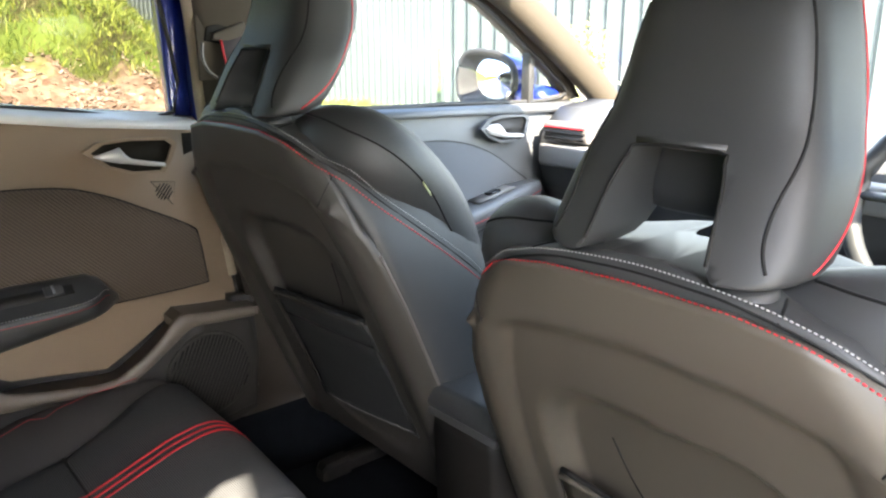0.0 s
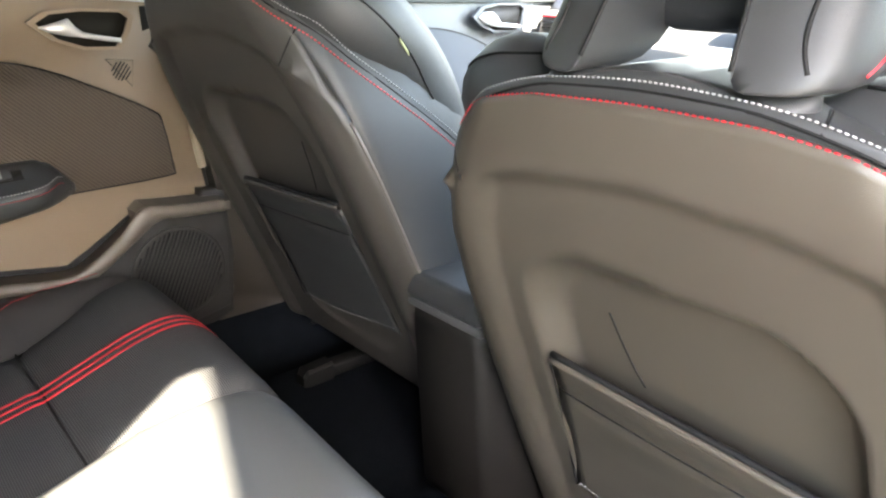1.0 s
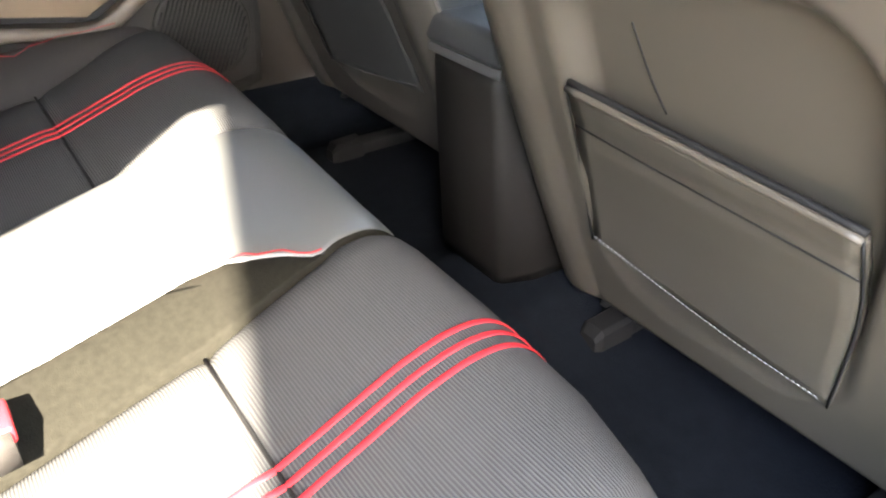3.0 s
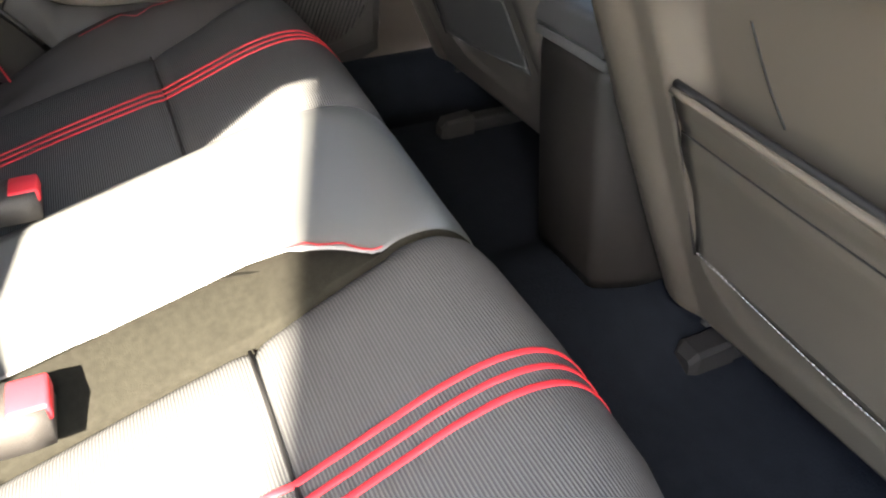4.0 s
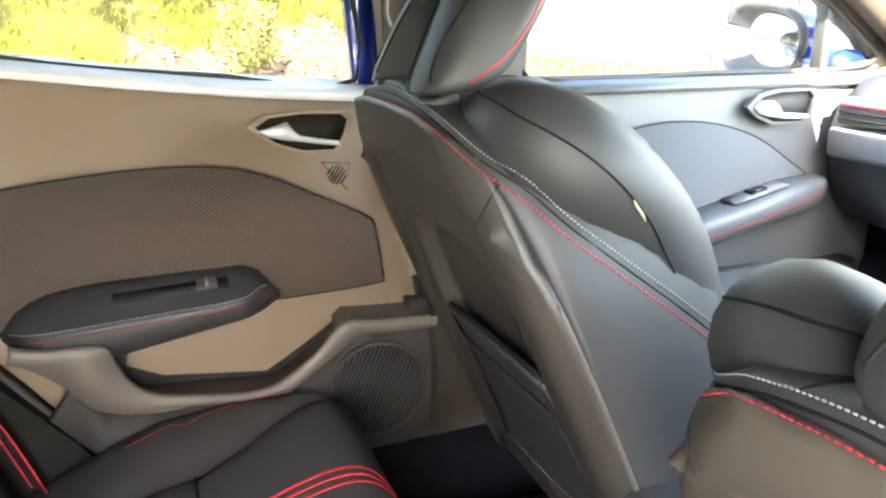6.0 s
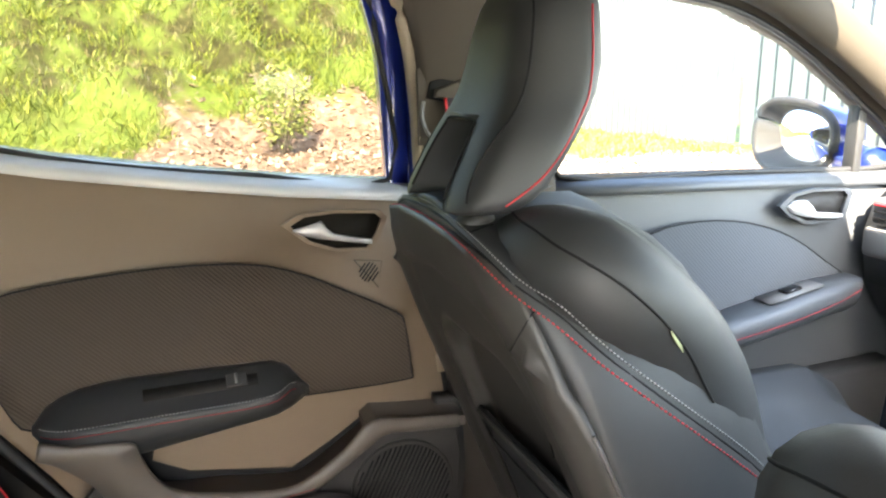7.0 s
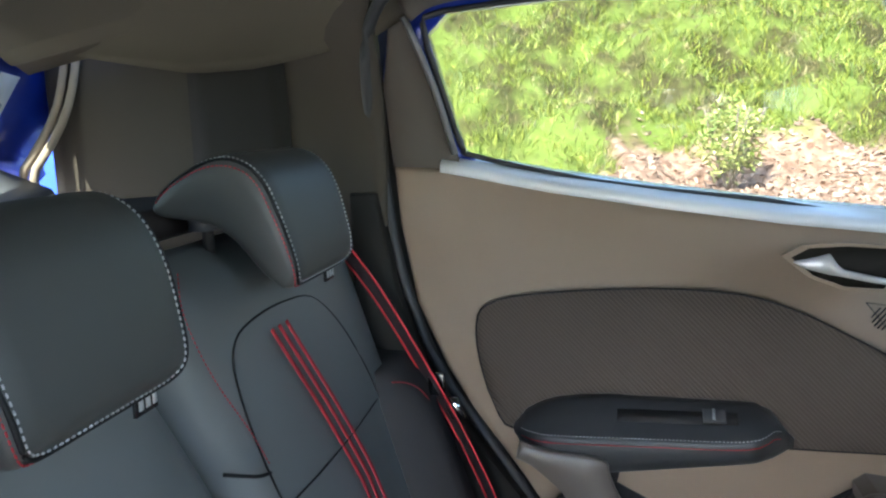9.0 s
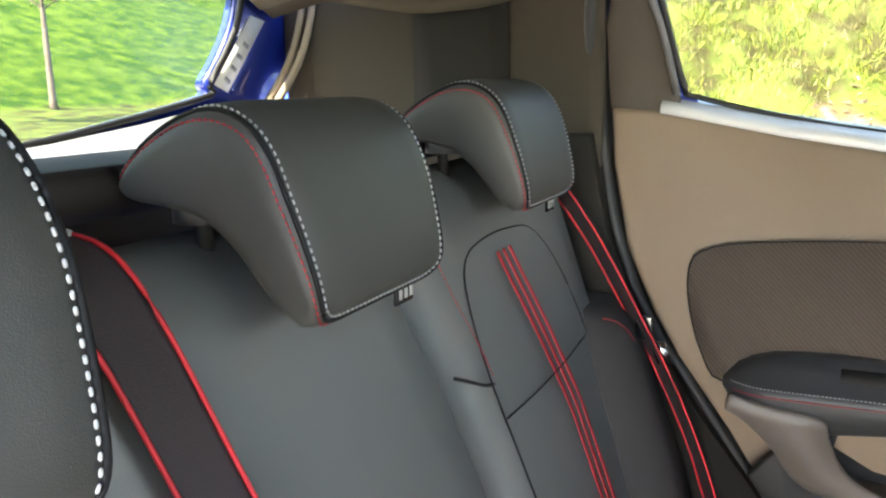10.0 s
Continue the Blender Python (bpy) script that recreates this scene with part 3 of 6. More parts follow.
    part("arch_panel", flip(prism([(-0.70, y, z) for y, z in ((-0.18, 0.3), (0.21, 0.3), (0.19, 0.43), (0.13, 0.52), (0.06, 0.61), (-0.02, 0.71), (-0.07, 0.79), (-0.11, 0.90), (-0.14, 1.05), (-0.18, 1.05))], (0.055, 0, 0), 0.006)), DARKTRIM, s)
    return s


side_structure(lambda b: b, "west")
east = side_structure(mirrored, "east")
# unseen plate added to the near opening, shapes the sun patch on the bench
part("sun_mask", mirrored(prism([(-0.668, y, z) for y, z in ((-0.30, 1.44), (-0.30, 1.0), (-0.16, 1.0), (-0.145, 1.186), (-0.07, 1.212), (0.013, 1.250), (0.06, 1.290), (0.10, 1.322), (0.163, 1.352), (0.25, 1.37), (0.25, 1.44))], (-0.02, 0, 0))), DARKTRIM, east)

# open rear door on the camera's side, swung forward on its hinges
rd = rear_door(1)
hinge = Vector((0.78, 0.69, 0.0))
rd.matrix_basis = Matrix.Translation(hinge) @ pose(0, 0, 0, 0, 0, 68) @ Matrix.Translation(-hinge)

# front door, left
FWIN_IN = [(0.90, 1.012), (0.895, 1.15), (0.885, 1.28), (0.92, 1.318), (1.03, 1.312), (1.18, 1.292), (1.34, 1.235), (1.50, 1.15), (1.66, 1.055), (1.70, 1.015), (1.60, 0.998), (1.25, 1.005)]
FWIN_OUT = [(0.865, 0.995), (0.86, 1.15), (0.85, 1.30), (0.90, 1.352), (1.04, 1.345), (1.20, 1.325), (1.37, 1.265), (1.53, 1.18), (1.71, 1.075), (1.77, 1.0), (1.60, 0.985), (1.25, 0.99)]


def front_door(flip, tag, label):
    d = thing(tag, label, "car door", kind="structure", at=(side_x(0.7), 1.3, 0.3) if flip is None else (0, 0, 0))
    f = flip or (lambda b: b)
    low = [(0.90, 0.40), (1.65, 0.40), (1.72, 0.60), (1.74, 0.98), (1.25, 0.99), (0.875, 0.995), (0.885, 0.80), (0.905, 0.60)]
    part("trim_panel", f(door_panel(low[::-1])), FDOORP, d)
    part("outer_skin", f(prism([(-0.79, y, z) for y, z in low], (-0.02, 0, 0))), BLUE, d)
    rings = [[(-0.672, y, z - 0.012), (-0.674, y, z), (-0.684, y, z + 0.006), (-0.735, y, z + 0.014), (-0.76, y, z + 0.012), (-0.76, y, z - 0.01)] for y, z in ((0.875, 0.995), (1.25, 0.99), (1.74, 0.98))]
    part("window_ledge", f(loft(rings)), FDOORP, d)
    part("window_frame", f(prism_hole(yz(FWIN_OUT, -0.035), yz(FWIN_IN, -0.035), (-0.035, 0, 0))), TRIM, d, "dark trimmed window frame")
    part("pane", f(prism(yz(FWIN_IN[::-1], -0.05), (-0.003, 0, 0))), GLASS, d)
    part("window_seal", f(tube(yz(FWIN_IN, -0.03), 0.006, 6, 3, True)), RUBBER, d)
    part("divider", f(box(-0.735, -0.705, 1.545, 1.565, 0.985, 1.15, 0.003)), RUBBER, d, "black upright bar by the mirror")
    ins = smooth_loop([(-0.662, y, z) for y, z in ((0.98, 0.86), (1.05, 0.912), (1.15, 0.928), (1.26, 0.918), (1.36, 0.885), (1.45, 0.83), (1.50, 0.79), (1.40, 0.76), (1.2, 0.72), (1.0, 0.70))], 3)
    part("insert", f(prism(ins, (0.008, 0, 0), 0.004)), FINSERT, d)
    part("insert_seam", f(tube([(-0.655, p.y, p.z) for p in ins], 0.0018, 5, 1, True)), PIPING, d)
    arm = part("armrest", f(armrest([(1.0, 0.73, 0.05), (1.15, 0.745, 0.075), (1.30, 0.775, 0.08), (1.42, 0.80, 0.075), (1.50, 0.805, 0.05), (1.535, 0.79, 0.02)], -0.66)), FDOORP, d, "padded armrest with red seam")
    part("stitching", f(stitches([(-0.585, 1.12, 0.712), (-0.578, 1.30, 0.745), (-0.583, 1.42, 0.772), (-0.61, 1.50, 0.782)], 0.006, 0.005, 0.0008)), RED, arm)
    part("switch_plate", f(prism([(-0.648, 1.28, 0.7735), (-0.604, 1.28, 0.7735), (-0.604, 1.40, 0.7985), (-0.648, 1.40, 0.7985)], (0, 0, 0.003))), KICK, d)
    part("switch", f(prism([(-0.638, 1.325, 0.786), (-0.616, 1.325, 0.786), (-0.616, 1.36, 0.793), (-0.638, 1.36, 0.793)], (0, 0, 0.006), 0.002)), GLOSSY, d)
    part("pocket", f(prism([(-0.664, y, z) for y, z in ((0.95, 0.44), (1.6, 0.44), (1.62, 0.62), (1.1, 0.60), (0.95, 0.55))], (0.05, 0, 0), 0.012)), PLASTIC, d)
    hz = [(1.325, 0.945), (1.35, 0.966), (1.40, 0.974), (1.485, 0.972), (1.497, 0.962), (1.485, 0.918), (1.468, 0.906), (1.39, 0.908), (1.35, 0.924)]
    o = [Vector((-0.664, y, z)) for y, z in hz]
    c = Vector((-0.664, 1.42, 0.94))
    i1 = [c + (p - c) * 0.84 for p in o]
    part("handle_bezel", f(prism_hole(o, i1, (0.01, 0, 0))), FDOORP, d, "", False)
    part("handle_cup", f(prism([Vector((-0.6625, p.y, p.z)) for p in i1], (0.001, 0, 0))), DARKP, d)
    part("door_handle", f(loft([[(-0.655 + dx * w, y, z + h * (0.5 + 0.5 * sgn)) for dx, sgn in ((0, -1), (1, -1), (1.15, 0), (1, 1), (0, 1))] for y, z, h, w in ((1.34, 0.942, 0.002, 0.003), (1.355, 0.930, 0.024, 0.008), (1.38, 0.924, 0.030, 0.01), (1.395, 0.922, 0.020, 0.01), (1.405, 0.92, 0.010, 0.01), (1.45, 0.916, 0.010, 0.01), (1.47, 0.916, 0.008, 0.008))])), SATIN, d, "satin chrome pull")
    return d


FINSERT = ribbed("front_insert_cloth", (0.072, 0.075, 0.078), (0.086, 0.089, 0.092), 0.0035, 0.7, 0.3, "DIAGONAL")
FDOORP = mat("front_door_plastic", (0.080, 0.085, 0.090), 0.45, 0, 0.2, 1200, 0.08, 4, "voronoi")
front_door(None, "door_3", "closed front car door with dark grey trim and red stitched armrest")
front_door(mirrored, "door_4", "closed front car door beside the near seat")

# wing mirror outside the left front door
wm = thing("wing_mirror", "blue wing mirror in a black housing on the front door", "mirror", at=(-0.93, 1.67, 1.045))
rings = []
for k, (sx, off) in enumerate(((0.90, 0.0), (1.0, 0.02), (0.98, 0.06), (0.85, 0.10), (0.5, 0.135), (0.1, 0.145))):
    ring = []
    for i in range(28):
        a = 2 * math.pi * i / 28
        ca, sa = math.cos(a), math.sin(a)
        px = 0.118 * math.copysign(abs(ca) ** 0.7, ca) * sx
        pz = 0.078 * math.copysign(abs(sa) ** 0.75, sa) * sx * (1.0 - 0.12 * px / 0.118)
        ring.append((-0.93 + px, 1.61 + off, 1.045 + pz))
    rings.append(ring)
body = part("housing", loft(rings), BLUE, wm)
rim_loop = [(p[0], 1.601, p[2]) for p in rings[1]]
part("rim", tube(rim_loop, 0.010, 8, 1, True), DARKP, wm, "dark grey mirror rim")
part("mirror_glass", prism([(-0.93 + (p[0] + 0.93) * 0.95, 1.600, 1.045 + (p[2] - 1.045) * 0.95) for p in rings[1]][::-1], (0, -0.002, 0)), MIRROR, wm)
part("arm", tube([(-0.83, 1.65, 1.01), (-0.78, 1.65, 1.0), (-0.73, 1.64, 1.0)], 0.046, 12, 3, flat=0.8), BLUE, wm)

# windscreen pillars, windscreen and cowl
for nm, flip in (("west", lambda b: b), ("east", mirrored)):
    a = thing("windscreen_pillar_" + nm, "grey trimmed windscreen pillar", "pillar", kind="structure")
    pts = [(-0.60, 1.05, 1.365), (-0.625, 1.22, 1.335), (-0.645, 1.40, 1.26), (-0.665, 1.60, 1.15), (-0.69, 1.80, 1.03), (-0.70, 1.90, 0.95)]
    part("pillar_trim", flip(tube(pts, 0.045, 10, 4, flat=0.75, up=(1, 0, 0))), QTRIM, a)
    part("pillar_skin", flip(tube([(x - 0.035, y + 0.02, z + 0.01) for x, y, z in pts], 0.04, 8, 4)), BLUE, a)
ws = part("windscreen", slab_grid(lambda u, v: (u, lerp([(0, 1.26), (1, 1.98)], v) + 0.03 * (1 - ((u - CX) / 0.65) ** 2), lerp([(0, 1.40), (1, 0.98)], v)), spread(-0.60, 0.63, 10), spread(0, 1, 6), (0, 0.003, 0.004)), GLASS)
tagged(ws, "clear sloping windscreen", "windscreen", kind="structure")
ws.visible_shadow = False
bonnet = part("bonnet", slab_grid(lambda u, v: (u, v, 0.97 - 0.12 * (v - 1.95) - 0.05 * ((u - CX) / 0.7) ** 2), spread(-0.72, 0.75, 10), spread(1.95, 2.75, 8), (0, 0, -0.02)), BLUE)
tagged(bonnet, "blue painted bonnet", "car bonnet", kind="structure")
fw = part("firewall", box(-0.72, 0.75, 1.72, 1.76, 0.25, 0.9, 0), CARPET)
tagged(fw, "dark carpeted bulkhead under the dashboard", "bulkhead", kind="structure")

# tailgate: lower trim, blue flange, window
tg = thing("tailgate", "tailgate with blue painted window frame and grey ledge", "tailgate", kind="structure", at=(CX, -0.78, 0.6))
HW_IN = [(-0.515, 1.10), (-0.555, 1.135), (-0.60, 1.22), (-0.60, 1.30), (-0.55, 1.345), (0.0, 1.37), (0.58, 1.345), (0.63, 1.30), (0.63, 1.22), (0.585, 1.135), (0.545, 1.10), (0.0, 1.03)]
HW_OUT = [(-0.60, 1.05), (-0.66, 1.10), (-0.72, 1.20), (-0.715, 1.32), (-0.62, 1.40), (0.0, 1.42), (0.65, 1.40), (0.745, 1.32), (0.75, 1.20), (0.69, 1.10), (0.63, 1.05), (0.0, 0.98)]
HW_SEAL = [(x, z) for x, z in HW_OUT]
HW_OUT = [(CX + (x - CX) * 1.14, z + (0.03 if z > 1.3 else 0)) for x, z in HW_OUT]
tilt = lambda x, z, d=0: (x, -0.80 + (z - 1.05) * 0.25 + d, z)
o, i = smooth_loop([tilt(x, z) for x, z in HW_OUT], 4), smooth_loop([tilt(x, z) for x, z in HW_IN], 4)
part("window_frame", prism_hole(o, i, (0, -0.03, 0)), BLUE, tg, "glossy blue painted frame")
part("window_seal", tube([p + Vector((0, 0.004, 0)) for p in i], 0.006, 6, 1, True), RUBBER, tg)
part("pane", prism([p + Vector((0, -0.015, 0)) for p in i], (0, -0.003, 0)), REARGLASS, tg)
part("ledge", loft([[(x, y + bow, z + dz) for y, z in ((-0.80, 0.95), (-0.69, 0.95), (-0.665, 0.975), (-0.68, 0.995), (-0.775, 1.026), (-0.80, 1.028))] for x, bow, dz in ((-0.60, 0.03, 0.068), (-0.5, 0.024, 0.056), (-0.4, 0.018, 0.040), (-0.25, 0.012, 0.021), (0.0, 0.004, 0.0), (0.25, 0.012, 0.021), (0.42, 0.018, 0.040), (0.53, 0.024, 0.056), (0.63, 0.03, 0.068))]), PALE, tg, "pale grey moulded ledge under the window")
part("lower_trim", slab_grid(lambda u, v: (u, -0.79 - 0.02 * (1 - v), lerp([(0, 0.5), (1, 1.03)], v) + 0.05 * ((u - CX) / 0.6) ** 2 * v), spread(-0.62, 0.65, 12), spread(0, 1, 6), (0, -0.05, 0)), TRIM, tg)
for k, rr in enumerate((0.0, 0.022)):
    part("flange_seal", tube([(Vector(p) - Vector((CX, 0, 1.2))) * 1.0 + Vector((CX, 0.05 + rr, 1.2)) for p in smooth_loop([tilt(x * 0.985, z - 0.01) for x, z in HW_SEAL], 4)], 0.007, 6, 1, True), SEAL, tg)
st = part("sticker", prism([tilt(x, z, 0.003) for x, z in ((-0.565, 1.128), (-0.601, 1.114), (-0.674, 1.238), (-0.634, 1.245))], (0, 0.001, 0)), PAPER, tg, "white paper sticker with faint grey print")
for k in range(4):
    part("print_bar", prism([tilt(x - 0.012 * k, z + 0.02 * k, 0.0045) for x, z in ((-0.586, 1.136), (-0.600, 1.128), (-0.604, 1.134), (-0.590, 1.142))], (0, 0.0005, 0)), GREY, st)
SHELF = mat("dark_brown_shelf", (0.026, 0.020, 0.017), 0.8, 0, 0.3, 600, 0.1, 4, spec=0.15)
shelf = part("parcel_shelf", loft([[(x, y, z) for y, z in ((-0.70, 1.02), (-0.27, 1.035), (-0.25, 1.045), (-0.245, 1.06), (-0.255, 1.072), (-0.28, 1.07), (-0.70, 1.04))] for x in spread(-0.52, 0.55, 9)]), SHELF)
tagged(shelf, "dark brown parcel shelf behind the rear seat", "parcel shelf")

# ---- front seats ----
from mathutils.bvhtree import BVHTree

RSX = 0.350
W_TAB = [(0.30, 0.262), (0.34, 0.284), (0.45, 0.286), (0.61, 0.283), (0.72, 0.278), (0.79, 0.268), (0.83, 0.255), (0.87, 0.238), (0.90, 0.219), (0.925, 0.198), (0.945, 0.170), (0.957, 0.142), (0.966, 0.09)]


def back_y(z):
    return 0.67 + (0.65 - z) * 0.42


def top_z(x):
    """Height of the backrest's top edge across the seat."""
    return lerp([(0.0, 0.968), (0.09, 0.966), (0.142, 0.957), (0.172, 0.945), (0.202, 0.925), (0.226, 0.890), (0.238, 0.85)], abs(x))


SEC = [(0.0, 0.034), (0.5, 0.034), (0.78, 0.028), (0.93, 0.018), (0.985, 0.018), (0.995, 0.034), (1.0, 0.078), (0.995, 0.13), (0.95, 0.185), (0.80, 0.21), (0.62, 0.155), (0.3, 0.135), (0.0, 0.135)]
SEC_TOP = [(0.0, 0.012), (0.5, 0.012), (0.8, 0.014), (0.93, 0.018), (0.99, 0.026), (1.03, 0.058), (1.055, 0.105), (1.055, 0.15), (1.0, 0.195), (0.80, 0.21), (0.62, 0.155), (0.3, 0.135), (0.0, 0.135)]
ARCH = [(0.0, 0.897), (0.10, 0.889), (0.15, 0.877), (0.19, 0.866), (0.22, 0.858), (0.26, 0.850)]


def skin(solids, core=None):
    """Returns a function that lays a line of points on the outside of several solids."""
    for b in solids:
        bmesh.ops.recalc_face_normals(b, faces=b.faces)
    trees = [BVHTree.FromBMesh(b) for b in solids]

    def lay(p, lift):
        if core is None:
            q, n, k, d = trees[0].find_nearest(p)
            return q + n * lift
        c = core(p)
        out = (p - c).normalized()
        best = None
        for tr in trees:
            q, n, k, d = tr.ray_cast(c + out * 0.5, -out)
            if q is not None and (best is None or d < best[0]):
                best = (d, q + out * lift)
        return best[1] if best else p

    def on(pts, lift=0.0):
        line = [lay(Vector(p), lift) for p in smooth_loop(pts, 6, False)]
        for rep in range(6):
            line = [line[0]] + [(line[k - 1] + line[k] * 2 + line[k + 1]) / 4 for k in range(1, len(line) - 1)] + [line[-1]]
            if rep < 3:
                line = [lay(p, lift) for p in line]
        return line
    return on, trees


def front_seat(name, label, mir=1):
    """A front seat; the left one is the mirror image of the right one."""
    s = thing(name, label, "car seat", "front seats", at=(RSX, 0.80, 0.28))
    X = RSX
    # padded backrest
    rings = []
    for z in (0.34, 0.40, 0.48, 0.56, 0.64, 0.72, 0.79, 0.85, 0.895, 0.925, 0.948, 0.962, 0.972, 0.978):
        w = lerp(W_TAB, min(z, 0.965))
        k = 1.0 if z < 0.93 else max(0.35, 1 - ((z - 0.93) / 0.055) ** 2 * 0.55)
        if z > 0.966:
            w = 0.08 * (0.979 - z) / 0.013 + 0.02
        up = max(0.0, min(1.0, (z - 0.76) / 0.12))
        sec = [(a[0] + (b[0] - a[0]) * up, a[1] + (b[1] - a[1]) * up) for a, b in zip(SEC, SEC_TOP)]
        half = [(fx * w, back_y(z) + fy * (0.62 + 0.38 * k) + (0.012 if z > 0.966 else 0)) for fx, fy in sec]
        loop = [(X + a, b, z) for a, b in half] + [(X - a, b, z) for a, b in half[-2:0:-1]]
        rings.append(smooth_loop(loop, 2))
    solids = [loft(rings)]
    # rolled shoulder and side bolsters
    for sx in (-1, 1):
        spine = [(0.075, 0.622, 0.925, 0.034), (0.115, 0.624, 0.935, 0.043), (0.158, 0.631, 0.938, 0.052), (0.195, 0.645, 0.932, 0.055), (0.212, 0.676, 0.910, 0.054), (0.216, 0.710, 0.882, 0.052), (0.215, 0.742, 0.848, 0.051), (0.214, 0.768, 0.805, 0.051), (0.210, 0.795, 0.74, 0.050), (0.205, 0.83, 0.64, 0.048), (0.20, 0.87, 0.52, 0.045)]
        sp = smooth_loop([(X + sx * a, b, c) for a, b, c, r in spine], 3, False)
        rad = [lerp([(k * 3, q[3]) for k, q in enumerate(spine)], i) for i in range(len(sp))]
        rings = []
        for i, p in enumerate(sp):
            t = (sp[min(i + 1, len(sp) - 1)] - sp[max(i - 1, 0)]).normalized()
            e1 = t.cross(Vector((sx * 0.3, -0.8, 0.2))).normalized()
            e2 = t.cross(e1).normalized()
            rings.append([p + (e1 * math.cos(2 * math.pi * k / 18) + e2 * math.sin(2 * math.pi * k / 18)) * rad[i] for k in range(18)])
        solids.append(loft(rings))
    # hard back panel: rolled rim, flat border and a deep hollow with round upper corners
    def panel(u, v):
        z = 0.335 + v * (0.955 - 0.335)
        for rep in range(6):
            x = u * lerp(W_TAB, min(z, 0.93)) * 0.985
            z = 0.5 * z + 0.5 * (0.335 + v * (top_z(x) - 0.347))
        w = lerp(W_TAB, min(z, 0.93)) * 0.985
        sx = x * mir
        half = lerp([(0.36, 0.132), (0.45, 0.147), (0.66, 0.151), (0.80, 0.146)], z)
        cx = lerp([(0.40, -0.016), (0.66, -0.001), (0.80, -0.006)], z)
        dx = max(0.0, abs(sx - cx) - (half - 0.075))
        dz = max(0.0, abs(z - 0.595) - (0.205 - 0.075))
        inside = 0.075 - math.hypot(dx, dz)
        soft = 0.018 if sx > cx else 0.034
        hollow = lerp([(0.39, 0.004), (0.47, 0.009), (0.55, 0.018), (0.64, 0.027)], z) * (0.5 - 0.5 * math.cos(math.pi * max(0.0, min(1.0, inside / soft + 0.5))))
        lip = lerp(ARCH, abs(x)) - z
        below = max(0.0, min(1.0, lip / 0.007))
        crease = w - 0.078
        roll = max(0.0, min(1.0, (abs(x) - crease) / 0.078)) * below
        y = hollow + 0.009 * below - 0.010 * math.sin(math.pi * roll) ** 0.8 + 0.012 * roll ** 3
        if lip < 0:
            y += 0.020 * max(0.0, (abs(x) / max(w, 0.01) - 0.75) / 0.25) ** 2
        return (X + x, back_y(z) - 0.008 + y + 0.01 * max(0, (v - 0.9) / 0.1) ** 2, z)
    solids.append(slab_grid(panel, spread(-1, 1, 97), spread(0, 1, 101), (0, 0.014, 0)))
    on, trees = skin(solids, lambda p: Vector((X + 0.45 * (p.x - X), back_y(min(p.z, 0.86)) + 0.10, min(p.z, 0.86) - 0.03)))
    part("backrest", solids[0], LEATHER, s)
    part("side_bolster", solids[1], LEATHER, s)
    part("side_bolster", solids[2], LEATHER, s)
    # far seat takes the darker copy for its shade
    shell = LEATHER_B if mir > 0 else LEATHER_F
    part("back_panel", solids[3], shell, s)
    for sx in (-1, 1):
        rim = [(X + sx * lerp(W_TAB, z) * 0.99, back_y(z) + 0.016, z) for z in spread(0.345, 0.80, 12)]
        part("panel_seam", tube(rim, 0.0024, 6, 2), EDGE, s, "thin satin edge bead")
    # map pocket stretched across the hollow
    pk = [(-0.157, 0.664), (-0.06, 0.656), (0.05, 0.648), (0.138, 0.640), (0.139, 0.55), (0.122, 0.418), (0.0, 0.426), (-0.178, 0.455), (-0.172, 0.55)]
    pk = [(mir * x, z) for x, z in pk]
    at = lambda x, z, off: (X + x, back_y(z) + off, z)
    sag = lambda z: lerp([(0.41, -0.004), (0.47, 0.001), (0.55, 0.004), (0.60, 0.002), (0.66, 0.000)], z)
    def pouch(u, v):
        a = [(pk[7][0], pk[7][1]), (pk[8][0], pk[8][1]), (pk[0][0], pk[0][1])]
        b = [(pk[5][0], pk[5][1]), (pk[4][0], pk[4][1]), (pk[3][0], pk[3][1])]
        q = lambda w: (lerp([(0, w[0][0]), (0.45, w[1][0]), (1, w[2][0])], v), lerp([(0, w[0][1]), (0.45, w[1][1]), (1, w[2][1])], v))
        (xa, za), (xb, zb) = q(a), q(b)
        x, z = xa + (xb - xa) * u, za + (zb - za) * u
        return at(x, z, sag(z) - 0.004 * math.sin(math.pi * u) * v + 0.003 * max(0.0, math.sin(math.pi * (v - 0.72) / 0.16)) * (0.72 < v < 0.88))
    # far pocket likewise gets the darker leather in place of shade
    p = part("map_pocket", slab_grid(pouch, spread(0, 1, 17), spread(0, 1, 25), (0, 0.012, 0)), LEATHER_B if mir > 0 else LEATHER, s, "elasticated map pocket on the seat back")
    part("hem", tube([at(x, z, 0.0) for x, z in pk[:4]], 0.005, 8, 4, flat=0.8), shell, p, "gathered top hem")
    # black tube along the hem draws the shadow in the pocket mouth
    part("hem_shadow", tube([at(x, z + 0.006, 0.004) for x, z in pk[:4]], 0.0035, 6, 4), PIPING, p, "black cord laid as the hem's shadow")
    part("hem_seam", tube([at(x, z - 0.042, sag(z - 0.042) - 0.0028 * (0.5 + 0.5 * (0 < k < 3))) for k, (x, z) in enumerate(pk[:4])], 0.0009, 5, 4), PIPING, p)
    part("seam", tube([at(x, z, sag(z) - 0.001) for x, z in (pk[0], pk[8], pk[7])], 0.0014, 6, 4), PIPING, p)
    part("seam", tube([at(x, z, sag(z) - 0.001) for x, z in (pk[3], pk[4], pk[5])], 0.0014, 6, 4), PIPING, p)
